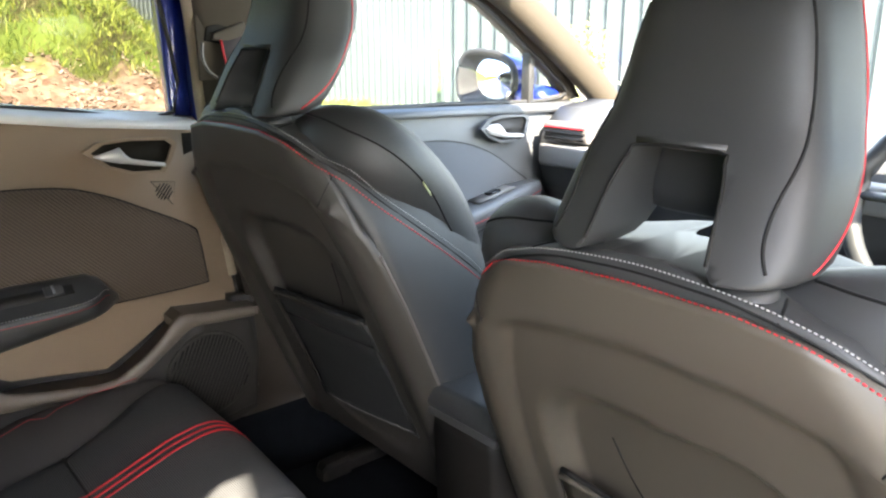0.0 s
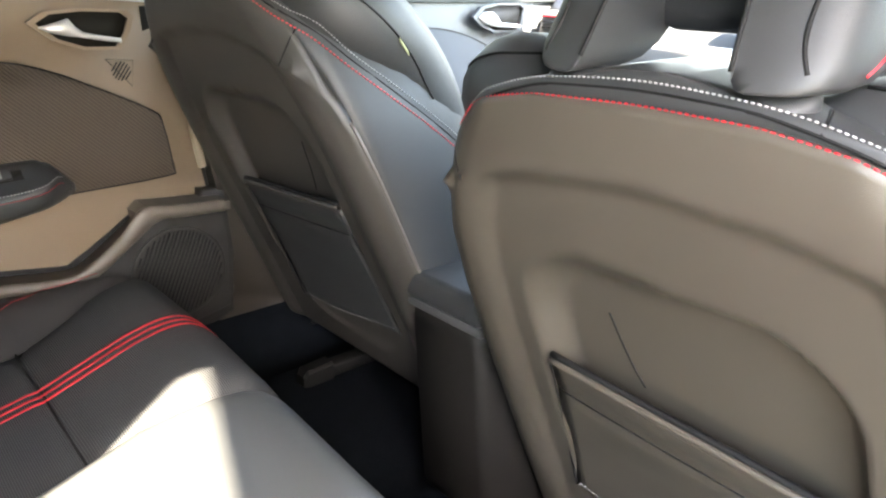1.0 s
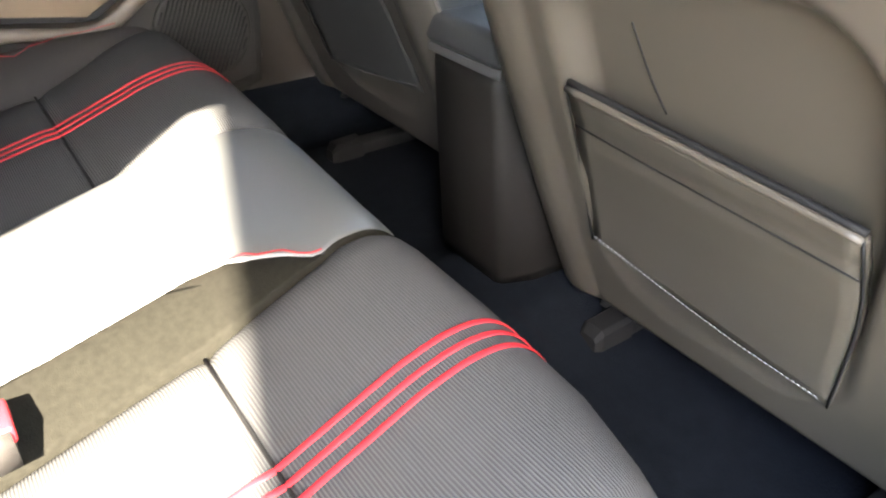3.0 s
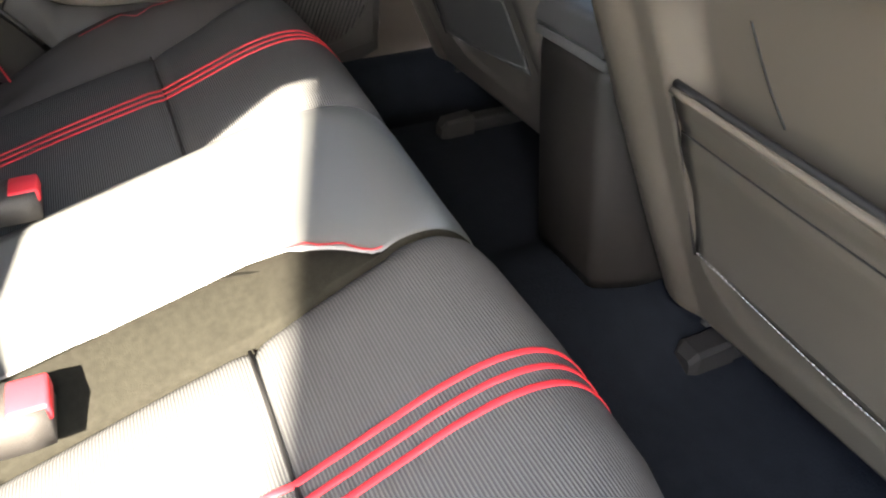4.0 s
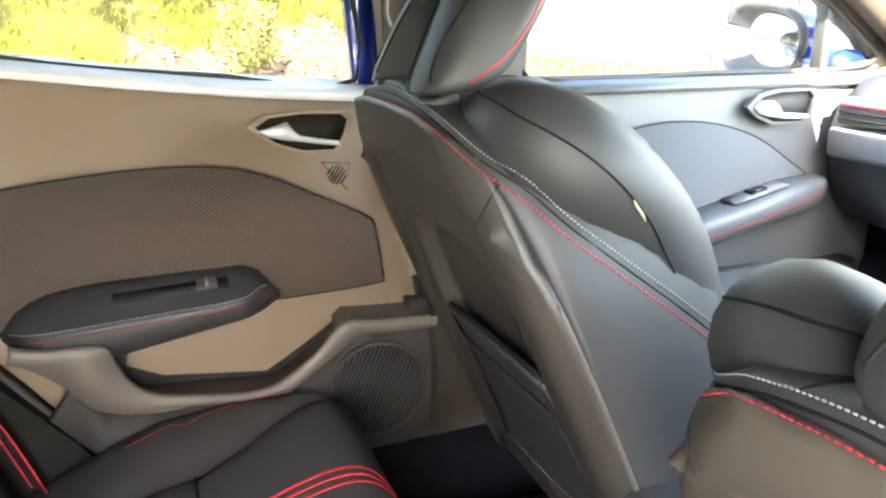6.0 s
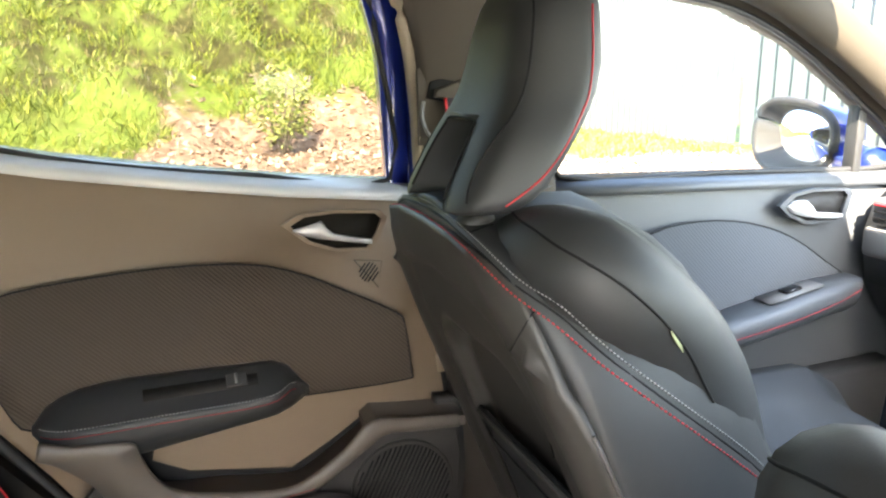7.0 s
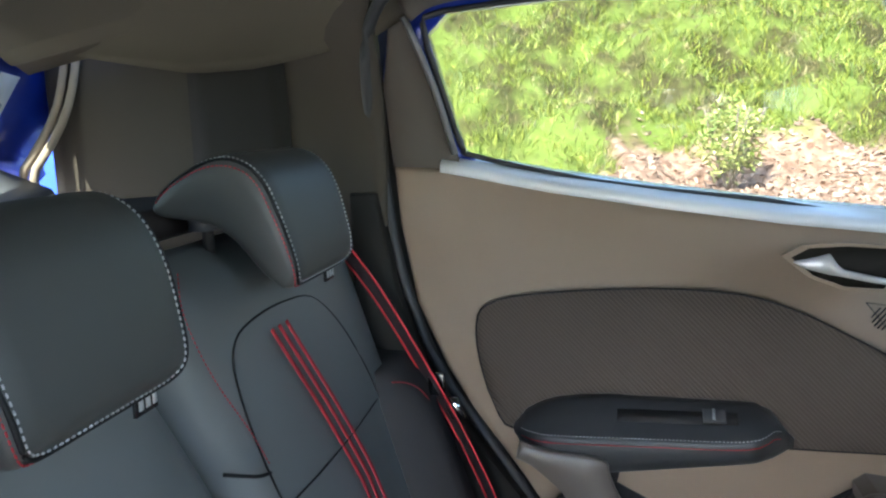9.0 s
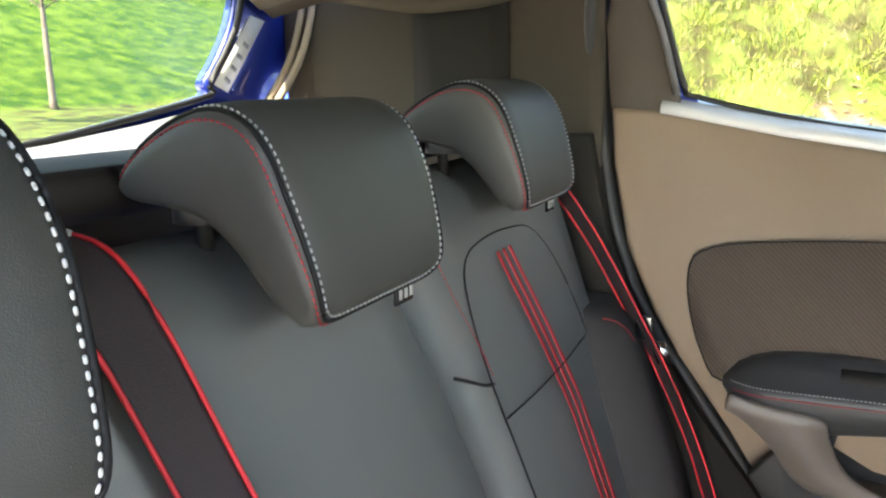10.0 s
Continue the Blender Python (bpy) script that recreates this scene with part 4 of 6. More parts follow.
    part("stitching", stitches([at(mir * x, z, sag(z) - 0.003) for x, z in ((-0.168, 0.463), (0.0, 0.434), (0.116, 0.426))], 0.006, 0.004, 0.0006), GREY, p)
    part("fold_line", tube(on([at(mir * x, z, 0.02) for x, z in ((-0.090, 0.748), (-0.078, 0.70), (-0.064, 0.668))], 0.0), 0.0013, 5, 1), PIPING, s)
    # one stitched seam runs over the shoulders and down both sides
    half = [(0.0, 0.553, 0.966), (0.05, 0.551, 0.965), (0.094, 0.551, 0.962), (0.138, 0.553, 0.955), (0.169, 0.560, 0.943), (0.196, 0.580, 0.920), (0.21, 0.612, 0.896), (0.236, 0.645, 0.863), (0.253, 0.690, 0.826), (0.262, 0.735, 0.79), (0.265, 0.779, 0.756), (0.262, 0.82, 0.72)]
    full = [(X - a, b, c) for a, b, c in half[:0:-1]] + [(X + a, b, c) for a, b, c in half]
    shift = lambda dy, dz: [(a, b + dy, c + dz) for a, b, c in full]
    part("top_seam", tube(on(full, -0.0003), 0.0013, 6, 1), PIPING, s)
    part("pale_stitching", stitches(on(shift(0.003, 0.0055), 0.0012), 0.0042, 0.0027, 0.00075, 1), WHITE, s)
    part("red_stitching", stitches(on(shift(-0.002, -0.009), 0.0007), 0.0052, 0.0034, 0.0009, 1), RED, s)
    # piping of the shoulder pads, shell seams and the sewn tag
    for sx in (-1, 1):
        P = lambda pts: [(X + sx * a, b, c) for a, b, c in pts]
        pip = [(0.125, 0.600, 0.985), (0.160, 0.590, 0.985), (0.188, 0.595, 0.975), (0.222, 0.606, 0.962), (0.245, 0.64, 0.935), (0.257, 0.68, 0.900), (0.262, 0.715, 0.862), (0.266, 0.745, 0.816)]
        part("bolster_piping", tube(on(P(pip), 0.0012), 0.0013, 6, 1), PIPING, s)
        part("pad_seam", tube(on(P([(0.120, 0.556, 0.953), (0.117, 0.570, 0.962), (0.112, 0.585, 0.968)]), -0.0003), 0.0014, 6, 1), PIPING, s)
        part("short_seam", tube(on(P([(0.205, 0.592, 0.900), (0.205, 0.580, 0.884), (0.200, 0.566, 0.864)]), -0.0002), 0.0011, 6, 1), PIPING, s)
        if sx == -mir:
            tg1 = on(P([(0.257, 0.690, 0.89), (0.260, 0.702, 0.876)]), 0.0)
            a, b = tg1[0], tg1[-1]
            part("tag", prism([a, b, b + Vector((sx * 0.003, 0, -0.007)), a + Vector((sx * 0.003, 0, -0.007))], (sx * 0.0012, 0.0005, 0)), TAG, s, "small pale sewn tag")
    # head restraint
    head(s, X)
    # cushion and base
    rings = []
    for y, w, z1 in ((0.82, 0.20, 0.47), (0.90, 0.235, 0.53), (1.05, 0.25, 0.56), (1.2, 0.25, 0.575), (1.32, 0.24, 0.58), (1.37, 0.22, 0.55), (1.385, 0.20, 0.50)):
        half = [(0, z1 - 0.02), (0.6 * w, z1 - 0.015), (0.8 * w, z1 + 0.02), (0.95 * w, z1 + 0.015), (w, z1 - 0.03), (w, 0.40), (0.9 * w, 0.37), (0, 0.37)]
        rings.append([(X + a, y, b) for a, b in half] + [(X - a, y, b) for a, b in half[-2:0:-1]])
    part("seat", loft(rings), LEATHER, s)
    for sx in (-1, 1):
        part("rail", box(X + sx * 0.185 - 0.018, X + sx * 0.185 + 0.018, 0.80, 1.35, 0.275, 0.300, 0.004), PIPING, s)
        if sx < 0:
            part("rail_cap", loft([[(X + sx * 0.185 + a, y, z) for a, z in ((-w, 0.272), (w, 0.272), (w, h), (w * 0.7, h + 0.006), (-w * 0.7, h + 0.006), (-w, h))] for y, w, h in ((0.775, 0.014, 0.288), (0.785, 0.019, 0.300), (0.84, 0.019, 0.303))]), PIPING, s, "black plastic rail end cap", False)
        part("side_bracket", prism([(X + sx * 0.20, y, z) for y, z in ((0.82, 0.31), (1.2, 0.31), (1.2, 0.40), (0.88, 0.42))], (sx * 0.012, 0, 0)), PLASTIC, s)
    part("lower_skirt", loft([[(X + x, y, z) for y, z in ((0.80, 0.345), (0.795, 0.36), (0.80, 0.40), (0.86, 0.42), (0.88, 0.36), (0.83, 0.335))] for x in spread(-0.24, 0.24, 9)]), LEATHER_B, s)
    return s


def head_y(z):
    return lerp([(0.97, 0.548), (0.985, 0.553), (1.03, 0.575), (1.06, 0.592), (1.085, 0.607), (1.12, 0.615), (1.17, 0.621), (1.21, 0.631)], z)


HEAD = [(0.972, 0.088, 0.040), (0.974, 0.098, 0.058), (0.979, 0.105, 0.074), (0.988, 0.1085, 0.086), (1.0, 0.109, 0.093), (1.015, 0.108, 0.098), (1.035, 0.106, 0.102), (1.05, 0.1035, 0.104), (1.062, 0.1000, 0.105), (1.075, 0.0955, 0.106), (1.09, 0.0915, 0.107), (1.12, 0.0855, 0.108), (1.15, 0.080, 0.103), (1.18, 0.073, 0.093), (1.202, 0.063, 0.076), (1.214, 0.050, 0.054), (1.22, 0.022, 0.022)]
CUT = [(0.972, 0.068), (0.974, 0.062), (0.979, 0.058), (0.988, 0.0555), (1.0, 0.0545), (1.015, 0.053), (1.035, 0.050), (1.05, 0.0455), (1.062, 0.040)]


def head(s, X):
    """Shield-shaped head restraint with an open foot, collars and posts."""
    XH = X + 0.007
    bm = head_mesh(XH)
    on, trees = skin([bm])
    h = part("head_restraint", bm, LEATHER, s)
    seam = [(0.096, 0.984), (0.088, 1.002), (0.088, 1.03), (0.094, 1.065), (0.0955, 1.10), (0.093, 1.14), (0.082, 1.178), (0.056, 1.200), (0.0, 1.208)]
    line = [(x, z) for x, z in seam] + [(-x, z) for x, z in seam[-2::-1]]
    part("seam", tube(on([(XH + x, head_y(z) + 0.012, z) for x, z in line], 0.0), 0.0015, 6, 1), PIPING, h)
    for sx in (-1, 1):
        edge = [(0.106, 0.985), (0.115, 1.0), (0.119, 1.03), (0.115, 1.066), (0.110, 1.09), (0.104, 1.12), (0.096, 1.15), (0.086, 1.18)]
        part("red_piping", tube(on([(XH + sx * x, head_y(z) + lerp([(0.985, 0.045), (1.0, 0.062), (1.03, 0.08), (1.09, 0.088), (1.18, 0.082)], z), z) for x, z in edge], 0.0), 0.0011, 6, 1), RED, h)
        part("collar", disc((XH + sx * 0.078, 0.578, 0.958), (0, -0.35, 0.93), 0.023, 0.015, 20, 0.35), PLASTIC, s)
        part("post", tube([(XH + sx * 0.078, 0.581, 0.953), (XH + sx * 0.078, 0.580, 1.01)], 0.0065, 10, 1), CHROME, s)
    cut = [(-lerp(CUT, z), z) for z in (0.984, 1.0, 1.02, 1.04, 1.054)] + [(-0.036, 1.0625), (0.036, 1.0625)] + [(lerp(CUT, z), z) for z in (1.054, 1.04, 1.02, 1.0, 0.984)]
    part("cut_piping", tube([(XH + x, head_y(z) - 0.0003, z) for x, z in cut], 0.0017, 6, 3), PIPING, h)


def head_mesh(XH):
    bm = bmesh.new()

    def ring(z, w, d, lo=-1.0, hi=1.0, n=64, p=0.5, flare=0.15):
        y0 = head_y(z) + (0.112 - d) * 0.4 * (z > 1.1)
        out = []
        for i in range(n):
            a = 2 * math.pi * i / n
            c, q = math.cos(a), math.sin(a)
            f = math.copysign(abs(q) ** p, q)
            x = w * (1 + flare * (0.5 + 0.5 * f)) * math.copysign(abs(c) ** p, c)
            out.append((XH + min(max(x, lo), hi), y0 + d / 2 + d / 2 * f, z))
        return out

    upper = [q for q in HEAD if q[0] >= 1.062]
    loft([ring(*q) for q in upper], bm=bm)
    lower = [q for q in HEAD if q[0] <= 1.062]
    for sx in (-1, 1):
        loft([ring(z, w, d, lerp(CUT, z) if sx > 0 else -1.0, 1.0 if sx > 0 else -lerp(CUT, z)) for z, w, d in lower], bm=bm)
    # the caps between foot and body lie inside, so weld the rims and drop them
    inner = [f for f in bm.faces if len(f.verts) > 8 and abs(f.calc_center_median().z - 1.062) < 0.001]
    bmesh.ops.delete(bm, geom=inner, context="FACES_ONLY")
    bmesh.ops.remove_doubles(bm, verts=bm.verts, dist=0.00002)
    box(XH - 0.0405, XH + 0.0405, head_y(1.062) + 0.0006, head_y(1.062) + 0.106, 1.061, 1.068, 0, bm=bm)
    front = [(0.998, 0.050, 0.018), (1.002, 0.062, 0.028), (1.015, 0.070, 0.032), (1.05, 0.08, 0.034), (1.075, 0.09, 0.034)]
    loft([[(XH + w * math.copysign(abs(math.cos(a)) ** 0.5, math.cos(a)), 0.655 + d / 2 * math.sin(a), z) for a in [2 * math.pi * k / 28 for k in range(28)]] for z, w, d in front], bm=bm)
    return bm


near = front_seat("car_seat", "black leather front seat with red stitching and map pocket")
far_seat = front_seat("car_seat", "raised black leather front seat with red stitching beside the door", -1)
far_seat.location = (RSX - 0.695, 0.79, 0.28 + 0.075)
for ch in far_seat.children:
    if ch.name.startswith("rail"):
        ch.location.z -= 0.075

# ---- centre console ----
CONSOLE = mat("console_plastic", (0.011, 0.010, 0.009), 0.5, 0, 0.25, 1200, 0.12, 4, "voronoi", spec=0.22)
cs = thing("centre_console", "black plastic centre console with padded lid", "console", at=(CX, 0.72, 0.32))
rings = []
KX = -0.016
for z, w, y0 in ((0.325, 0.078, 0.722), (0.345, 0.079, 0.718), (0.50, 0.078, 0.708), (0.60, 0.076, 0.702), (0.622, 0.074, 0.702)):
    rings.append([(KX + a * w, y, z) for a, y in ((-1, y0 + 0.03), (-0.95, y0 + 0.008), (-0.86, y0), (0.62, y0), (0.72, y0 + 0.004), (0.80, y0 + 0.014), (0.96, y0 + 0.045), (1, y0 + 0.06), (1, 1.25), (-1, 1.25))])
part("body", loft(rings), CONSOLE, cs)
part("lid", box(KX - 0.076, KX + 0.070, 0.692, 1.0, 0.632, 0.674, 0.010, 3), LEATHER, cs, "padded leather lid")
part("lid_seam", box(KX - 0.0745, KX + 0.0690, 0.697, 1.0, 0.620, 0.633, 0.002), PLASTIC, cs)
part("front", box(CX - 0.10, CX + 0.10, 1.22, 1.6, 0.30, 0.66, 0.02, 3), PLASTIC, cs)
part("gear_lever", tube([(CX, 1.3, 0.66), (CX, 1.31, 0.74), (CX, 1.30, 0.78)], 0.02, 12, 3), LEATHER, cs)

# ---- rear bench ----
PROF = [(-0.06, 0.47), (0.0, 0.487), (0.08, 0.502), (0.16, 0.515), (0.24, 0.526), (0.30, 0.534), (0.36, 0.548), (0.42, 0.562), (0.465, 0.566), (0.50, 0.555), (0.526, 0.524), (0.538, 0.48), (0.536, 0.42), (0.52, 0.37), (0.49, 0.345)]


def fore(x, y):
    """How far the front edge of the bench draws back across its width."""
    q = max(0.0, min(1.0, (y - 0.25) / 0.20))
    return q * lerp([(-0.3, 0.0), (-0.1, -0.012), (0.1, -0.024), (0.3, -0.026), (0.42, -0.035), (0.5, -0.055), (0.6, -0.08)], x)


def dish(y):
    """The outer places are hollowed towards the backrest."""
    return lerp([(-0.06, -0.042), (0.06, -0.035), (0.20, -0.021), (0.29, -0.012), (0.40, 0.001), (0.48, 0.006), (0.52, 0.004)], y)


def strip(xl, xr, lift=0.0, soft=0.014, seam=True, nx=9, extra=None):
    """A length of bench cushion between two edges given as tables of x over y."""
    P = smooth_loop([(0, y, z) for y, z in PROF], 6, False)
    rings = []
    for j in range(nx):
        t = 0.5 - 0.5 * math.cos(math.pi * j / (nx - 1))
        e = min(t, 1 - t)
        ring = []
        for i, p in enumerate(P):
            a, b = lerp(xl, p.y if i < len(P) * 0.75 else 0.53), lerp(xr, p.y if i < len(P) * 0.75 else 0.53)
            wdt = max(b - a, 0.004)
            d = e * wdt
            s = soft * (1 - min(1, d / 0.03)) ** 2
            q, r = P[max(i - 1, 0)], P[min(i + 1, len(P) - 1)]
            n = Vector((0, -(r - q).z, (r - q).y)).normalized()
            g = 0.006 * math.exp(-(((p.y - 0.29) / 0.008) ** 2)) if seam else 0
            lf = lift + (extra(a + wdt * t, p.y) if extra else 0)
            c = p + n * (lf - s - g)
            ring.append((a + wdt * t, c.y + fore(a + wdt * t, p.y), c.z))
        ring += [(ring[-1][0], 0.45, 0.34), (ring[-1][0], -0.06, 0.40)]
        rings.append(ring)
    return loft(rings)


bench = thing("rear_bench", "black rear bench with ribbed cloth panels, leather centre and red stripes", "car seat", at=(CX, 0.2, 0.34))
L0, L1 = [(-0.06, -0.625), (0.30, -0.618), (0.45, -0.600), (0.53, -0.585)], [(-0.06, -0.528), (0.06, -0.517), (0.29, -0.506), (0.36, -0.520), (0.44, -0.553), (0.50, -0.575), (0.53, -0.58)]
L2 = [(-0.06, -0.06), (0.134, -0.100), (0.21, -0.119), (0.29, -0.136), (0.35, -0.142), (0.41, -0.128), (0.46, -0.118), (0.53, -0.115)]
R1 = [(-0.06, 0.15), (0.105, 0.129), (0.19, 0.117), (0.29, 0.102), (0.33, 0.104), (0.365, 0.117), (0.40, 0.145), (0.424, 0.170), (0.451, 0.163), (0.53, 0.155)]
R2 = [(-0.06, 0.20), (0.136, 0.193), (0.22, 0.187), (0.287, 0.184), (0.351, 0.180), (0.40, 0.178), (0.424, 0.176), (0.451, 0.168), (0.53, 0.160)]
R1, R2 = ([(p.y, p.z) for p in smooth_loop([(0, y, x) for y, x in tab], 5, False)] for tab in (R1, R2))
R3, R4 = [(-0.06, 0.53), (0.53, 0.52)], [(-0.06, 0.63), (0.53, 0.60)]
crest = [(-0.06, -0.05), (0.05, -0.030), (0.10, -0.012), (0.18, 0.014), (0.26, 0.029), (0.34, 0.024), (0.42, 0.008), (0.50, 0.0)]
def bol(x, y):
    a, b = (lerp(L1, y), lerp(L0, y)) if x < 0 else (lerp(R3, y), lerp(R4, y))
    u = max(0.0, min(1.0, (x - a) / (b - a))) if abs(b - a) > 0.004 else 0.0
    return dish(y) * (1 - u) + lerp(crest, y) * math.sin(u * 2.2) / 0.9
flank = lambda x, y: dish(y) * max(0.0, min(1.0, (x - lerp(R1, y)) / max(0.004, lerp(R2, y) - lerp(R1, y))))
part("side_bolster", strip(L0, L1, 0.0, 0.012, False, 13, bol), BOLSTER, bench, "dark soft side bolster")
part("cloth_cushion", strip(L1, L2, 0.0, 0.012, True, 15, lambda x, y: dish(y)), CLOTH, bench, "ribbed dark grey cloth cushion")
part("centre_cushion", strip(L2, R1, 0.003, 0.006, False, 13), PAD, bench, "smooth leather centre cushion")
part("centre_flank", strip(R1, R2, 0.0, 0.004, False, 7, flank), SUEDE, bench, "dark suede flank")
part("cloth_cushion", strip(R2, R3, 0.0, 0.012, True, 15, lambda x, y: dish(y)), CLOTH, bench, "ribbed dark grey cloth cushion")
part("side_bolster", strip(R3, R4, 0.0, 0.012, False, 13, bol), BOLSTER, bench, "dark soft side bolster")


def on_cushion(x, y, lift=0.002):
    P = smooth_loop([(0, a, b) for a, b in PROF], 4, False)
    best = min(range(len(P) - 8), key=lambda i: abs(P[i].y - y))
    g = 0.006 * math.exp(-(((y - 0.29) / 0.008) ** 2))
    return (x, y + fore(x, y), P[best].z + lift - g)


def cushion_path(x, lift):
    P = smooth_loop([(0, a, b) for a, b in PROF], 4, False)[3:50]
    out = []
    for i, p in enumerate(P[:-1]):
        q = P[i + 1]
        n = Vector((0, -(q - p).z, (q - p).y)).normalized()
        g = 0.003 * math.exp(-(((p.y - 0.29) / 0.008) ** 2))
        c = p + n * (lift - g + dish(p.y))
        out.append((x, c.y + fore(x, p.y), c.z))
    return out


for xa, xb in ((lerp(L1, 0.29), lerp(L2, 0.29)), (lerp(R2, 0.29), lerp(R3, 0.29))):
    part("cross_seam", tube([on_cushion(x, 0.29, 0.0035 + dish(0.29)) for x in spread(xa + 0.012, xb - 0.012, 6)], 0.0017, 6, 1), PIPING, bench)
for cx0 in (-0.345, 0.350):
    for k in (-1, 0, 1):
        part("red_stripe", tube(cushion_path(cx0 + k * 0.0165, 0.0002), 0.0031, 8, 1, flat=0.28, up=(0, -0.1, 1)), RED, bench, "woven red stripe")
part("red_piping", tube([on_cushion(lerp(R1, y), y, 0.001) for y in spread(0.30, 0.43, 14)], 0.0009, 6, 2), REDDIM, bench)
part("red_piping", tube([(lerp(L0, y) * 0.6 + lerp(L1, y) * 0.4, y, on_cushion(0, y)[2] + bol(lerp(L0, y) * 0.6 + lerp(L1, y) * 0.4, y) + 0.0035) for y in spread(0.20, 0.44, 12)], 0.0006, 6, 2), REDDIM, bench)

# backrests
def rb(x, z, off=0.0):
    """A point on the rear backrest's face, off metres proud of it."""
    n = Vector((0, 0.95, 0.31))
    return Vector((x, -0.14 - (z - 0.88) * 0.326, z)) + n * off


def back_section(xl, xr, z0, z1, dome=0.012, soft=0.026, nx=11, nz=22, thick=0.11):
    rings = []
    for j in range(nx):
        t = 0.5 - 0.5 * math.cos(math.pi * j / (nx - 1))
        e = min(t, 1 - t)
        ring = []
        for i in range(nz):
            z = z0 + (z1 - z0) * i / (nz - 1)
            a, b = lerp(xl, z), lerp(xr, z)
            d = min(e * (b - a), (z1 - z) * 0.8, (z - z0) + 0.02)
            s = -soft * (1 - min(1, d / 0.035)) ** 2 + dome * math.sin(math.pi * t)
            ring.append(rb(a + (b - a) * t, z, s))
        x = ring[-1].x
        ring += [rb(x, z1 + 0.012, -0.04), rb(x, z1 + 0.008, -thick + 0.02), rb(x, z1 - 0.02, -thick), rb(x, z0, -thick)]
        rings.append(ring)
    return loft(rings)


bk = thing("rear_seat_back", "black leather rear backrest with woven cloth panel and red stripes", "car seat", at=(CX, -0.1, 0.45))
BL0, BL1 = [(0.45, -0.63), (1.05, -0.62)], [(0.45, -0.22), (0.743, -0.196), (0.843, -0.176), (0.911, -0.156), (0.962, -0.140), (1.06, -0.12)]
BM0 = [(z, x + 0.012) for z, x in BL1]
BM1 = [(0.45, 0.26), (0.9, 0.255), (1.06, 0.25)]
# lighter leather copy here stands in for light on the backrest
part("outer_section", back_section(BL0, BL1, 0.45, 1.035, 0.004), LEATHER_LIT, bk)
part("centre_section", back_section(BM0, BM1, 0.45, 1.025, 0.010), LEATHER_LIT, bk)
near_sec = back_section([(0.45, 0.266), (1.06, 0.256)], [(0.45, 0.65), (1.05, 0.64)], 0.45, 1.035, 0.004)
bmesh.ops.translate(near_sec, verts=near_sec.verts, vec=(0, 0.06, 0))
part("outer_section", near_sec, LEATHER_LIT, bk)
# cloth insert of the left place
INS_L = [(0.50, -0.27), (0.70, -0.245), (0.83, -0.225), (0.91, -0.228), (0.945, -0.250)]
INS_R = [(0.50, -0.53), (0.70, -0.53), (0.785, -0.53), (0.843, -0.518), (0.903, -0.488), (0.945, -0.44)]
part("cloth_panel", back_section(INS_L, INS_R, 0.48, 0.948, 0.014, 0.012, 13, 26, 0.03), CLOTH_B, bk, "woven grey cloth panel")
STRIPE = [(0.5, -0.432), (0.633, -0.414), (0.74, -0.400), (0.83, -0.369), (0.936, -0.327)]
for k in (-1, 0, 1):
    part("red_stripe", tube([rb(lerp(STRIPE, z) + k * 0.0180, z, 0.0125 * math.sin(math.pi * min(1, max(0, (lerp(STRIPE, z) + 0.515) / 0.28))) + 0.001) for z in spread(0.5, 0.938, 14)], 0.0036, 8, 2, flat=0.3, up=(0, 0.95, 0.31)), REDDIM, bk, "woven red stripe")
part("cross_seam", tube([rb(-0.235, 0.783, 0.004), rb(-0.31, 0.785, 0.0125), rb(-0.40, 0.786, 0.0135), rb(-0.47, 0.786, 0.009), rb(-0.525, 0.784, 0.002)], 0.0011, 6, 4), PIPING, bk)
part("panel_seam", tube([rb(x, z, 0.003) for z, x in INS_L] + [rb(-0.30, 0.956, 0.004), rb(-0.37, 0.956, 0.004)] + [rb(x, z, 0.003) for z, x in INS_R[::-1]], 0.0012, 6, 4), PIPING, bk)
part("red_stitching", stitches([rb(-0.205, 1.022, 0.0), rb(-0.189, 0.996, 0.003), rb(-0.185, 0.969, 0.005), rb(-0.188, 0.94, 0.0062), rb(-0.197, 0.910, 0.0066), rb(-0.215, 0.868, 0.0066), rb(-0.226, 0.83, 0.0066)], 0.0045, 0.0032, 0.0007), REDDIM, bk)
part("bolster_seam", tube([rb(-0.171, 0.848, -0.006), rb(-0.185, 0.838, 0.004), rb(-0.205, 0.828, 0.005), rb(-0.225, 0.822, 0.005)], 0.0018, 6, 4), PIPING, bk)
part("wing_piping", tube([(x, rb(0, z).y + 0.050, z) for x, z in ((-0.484, 0.825), (-0.53, 0.808), (-0.573, 0.782), (-0.598, 0.745), (-0.605, 0.69), (-0.600, 0.62), (-0.600, 0.54))], 0.0011, 6, 4), REDDIM, bk)
# outer wing of the left place
part("side_wing", loft([[(a, y, z) for a, y in ((-0.515 - o, rb(0, z).y + 0.005), (-0.545 - o, rb(0, z).y + 0.035 + q), (-0.60 - o, rb(0, z).y + 0.045 + q), (-0.645, rb(0, z).y + 0.02), (-0.645, rb(0, z).y - 0.08), (-0.53, rb(0, z).y - 0.06))] for z, o, q in ((0.46, 0.0, 0.02), (0.60, 0.0, 0.02), (0.72, 0.005, 0.014), (0.775, 0.01, 0.008), (0.80, 0.02, -0.004), (0.815, 0.03, -0.03))]), BOLSTER, bk, "soft dark side wing")


CORNER = [(0.985, 0.62), (0.94, 0.32), (0.86, 0.12), (0.75, 0.03)]


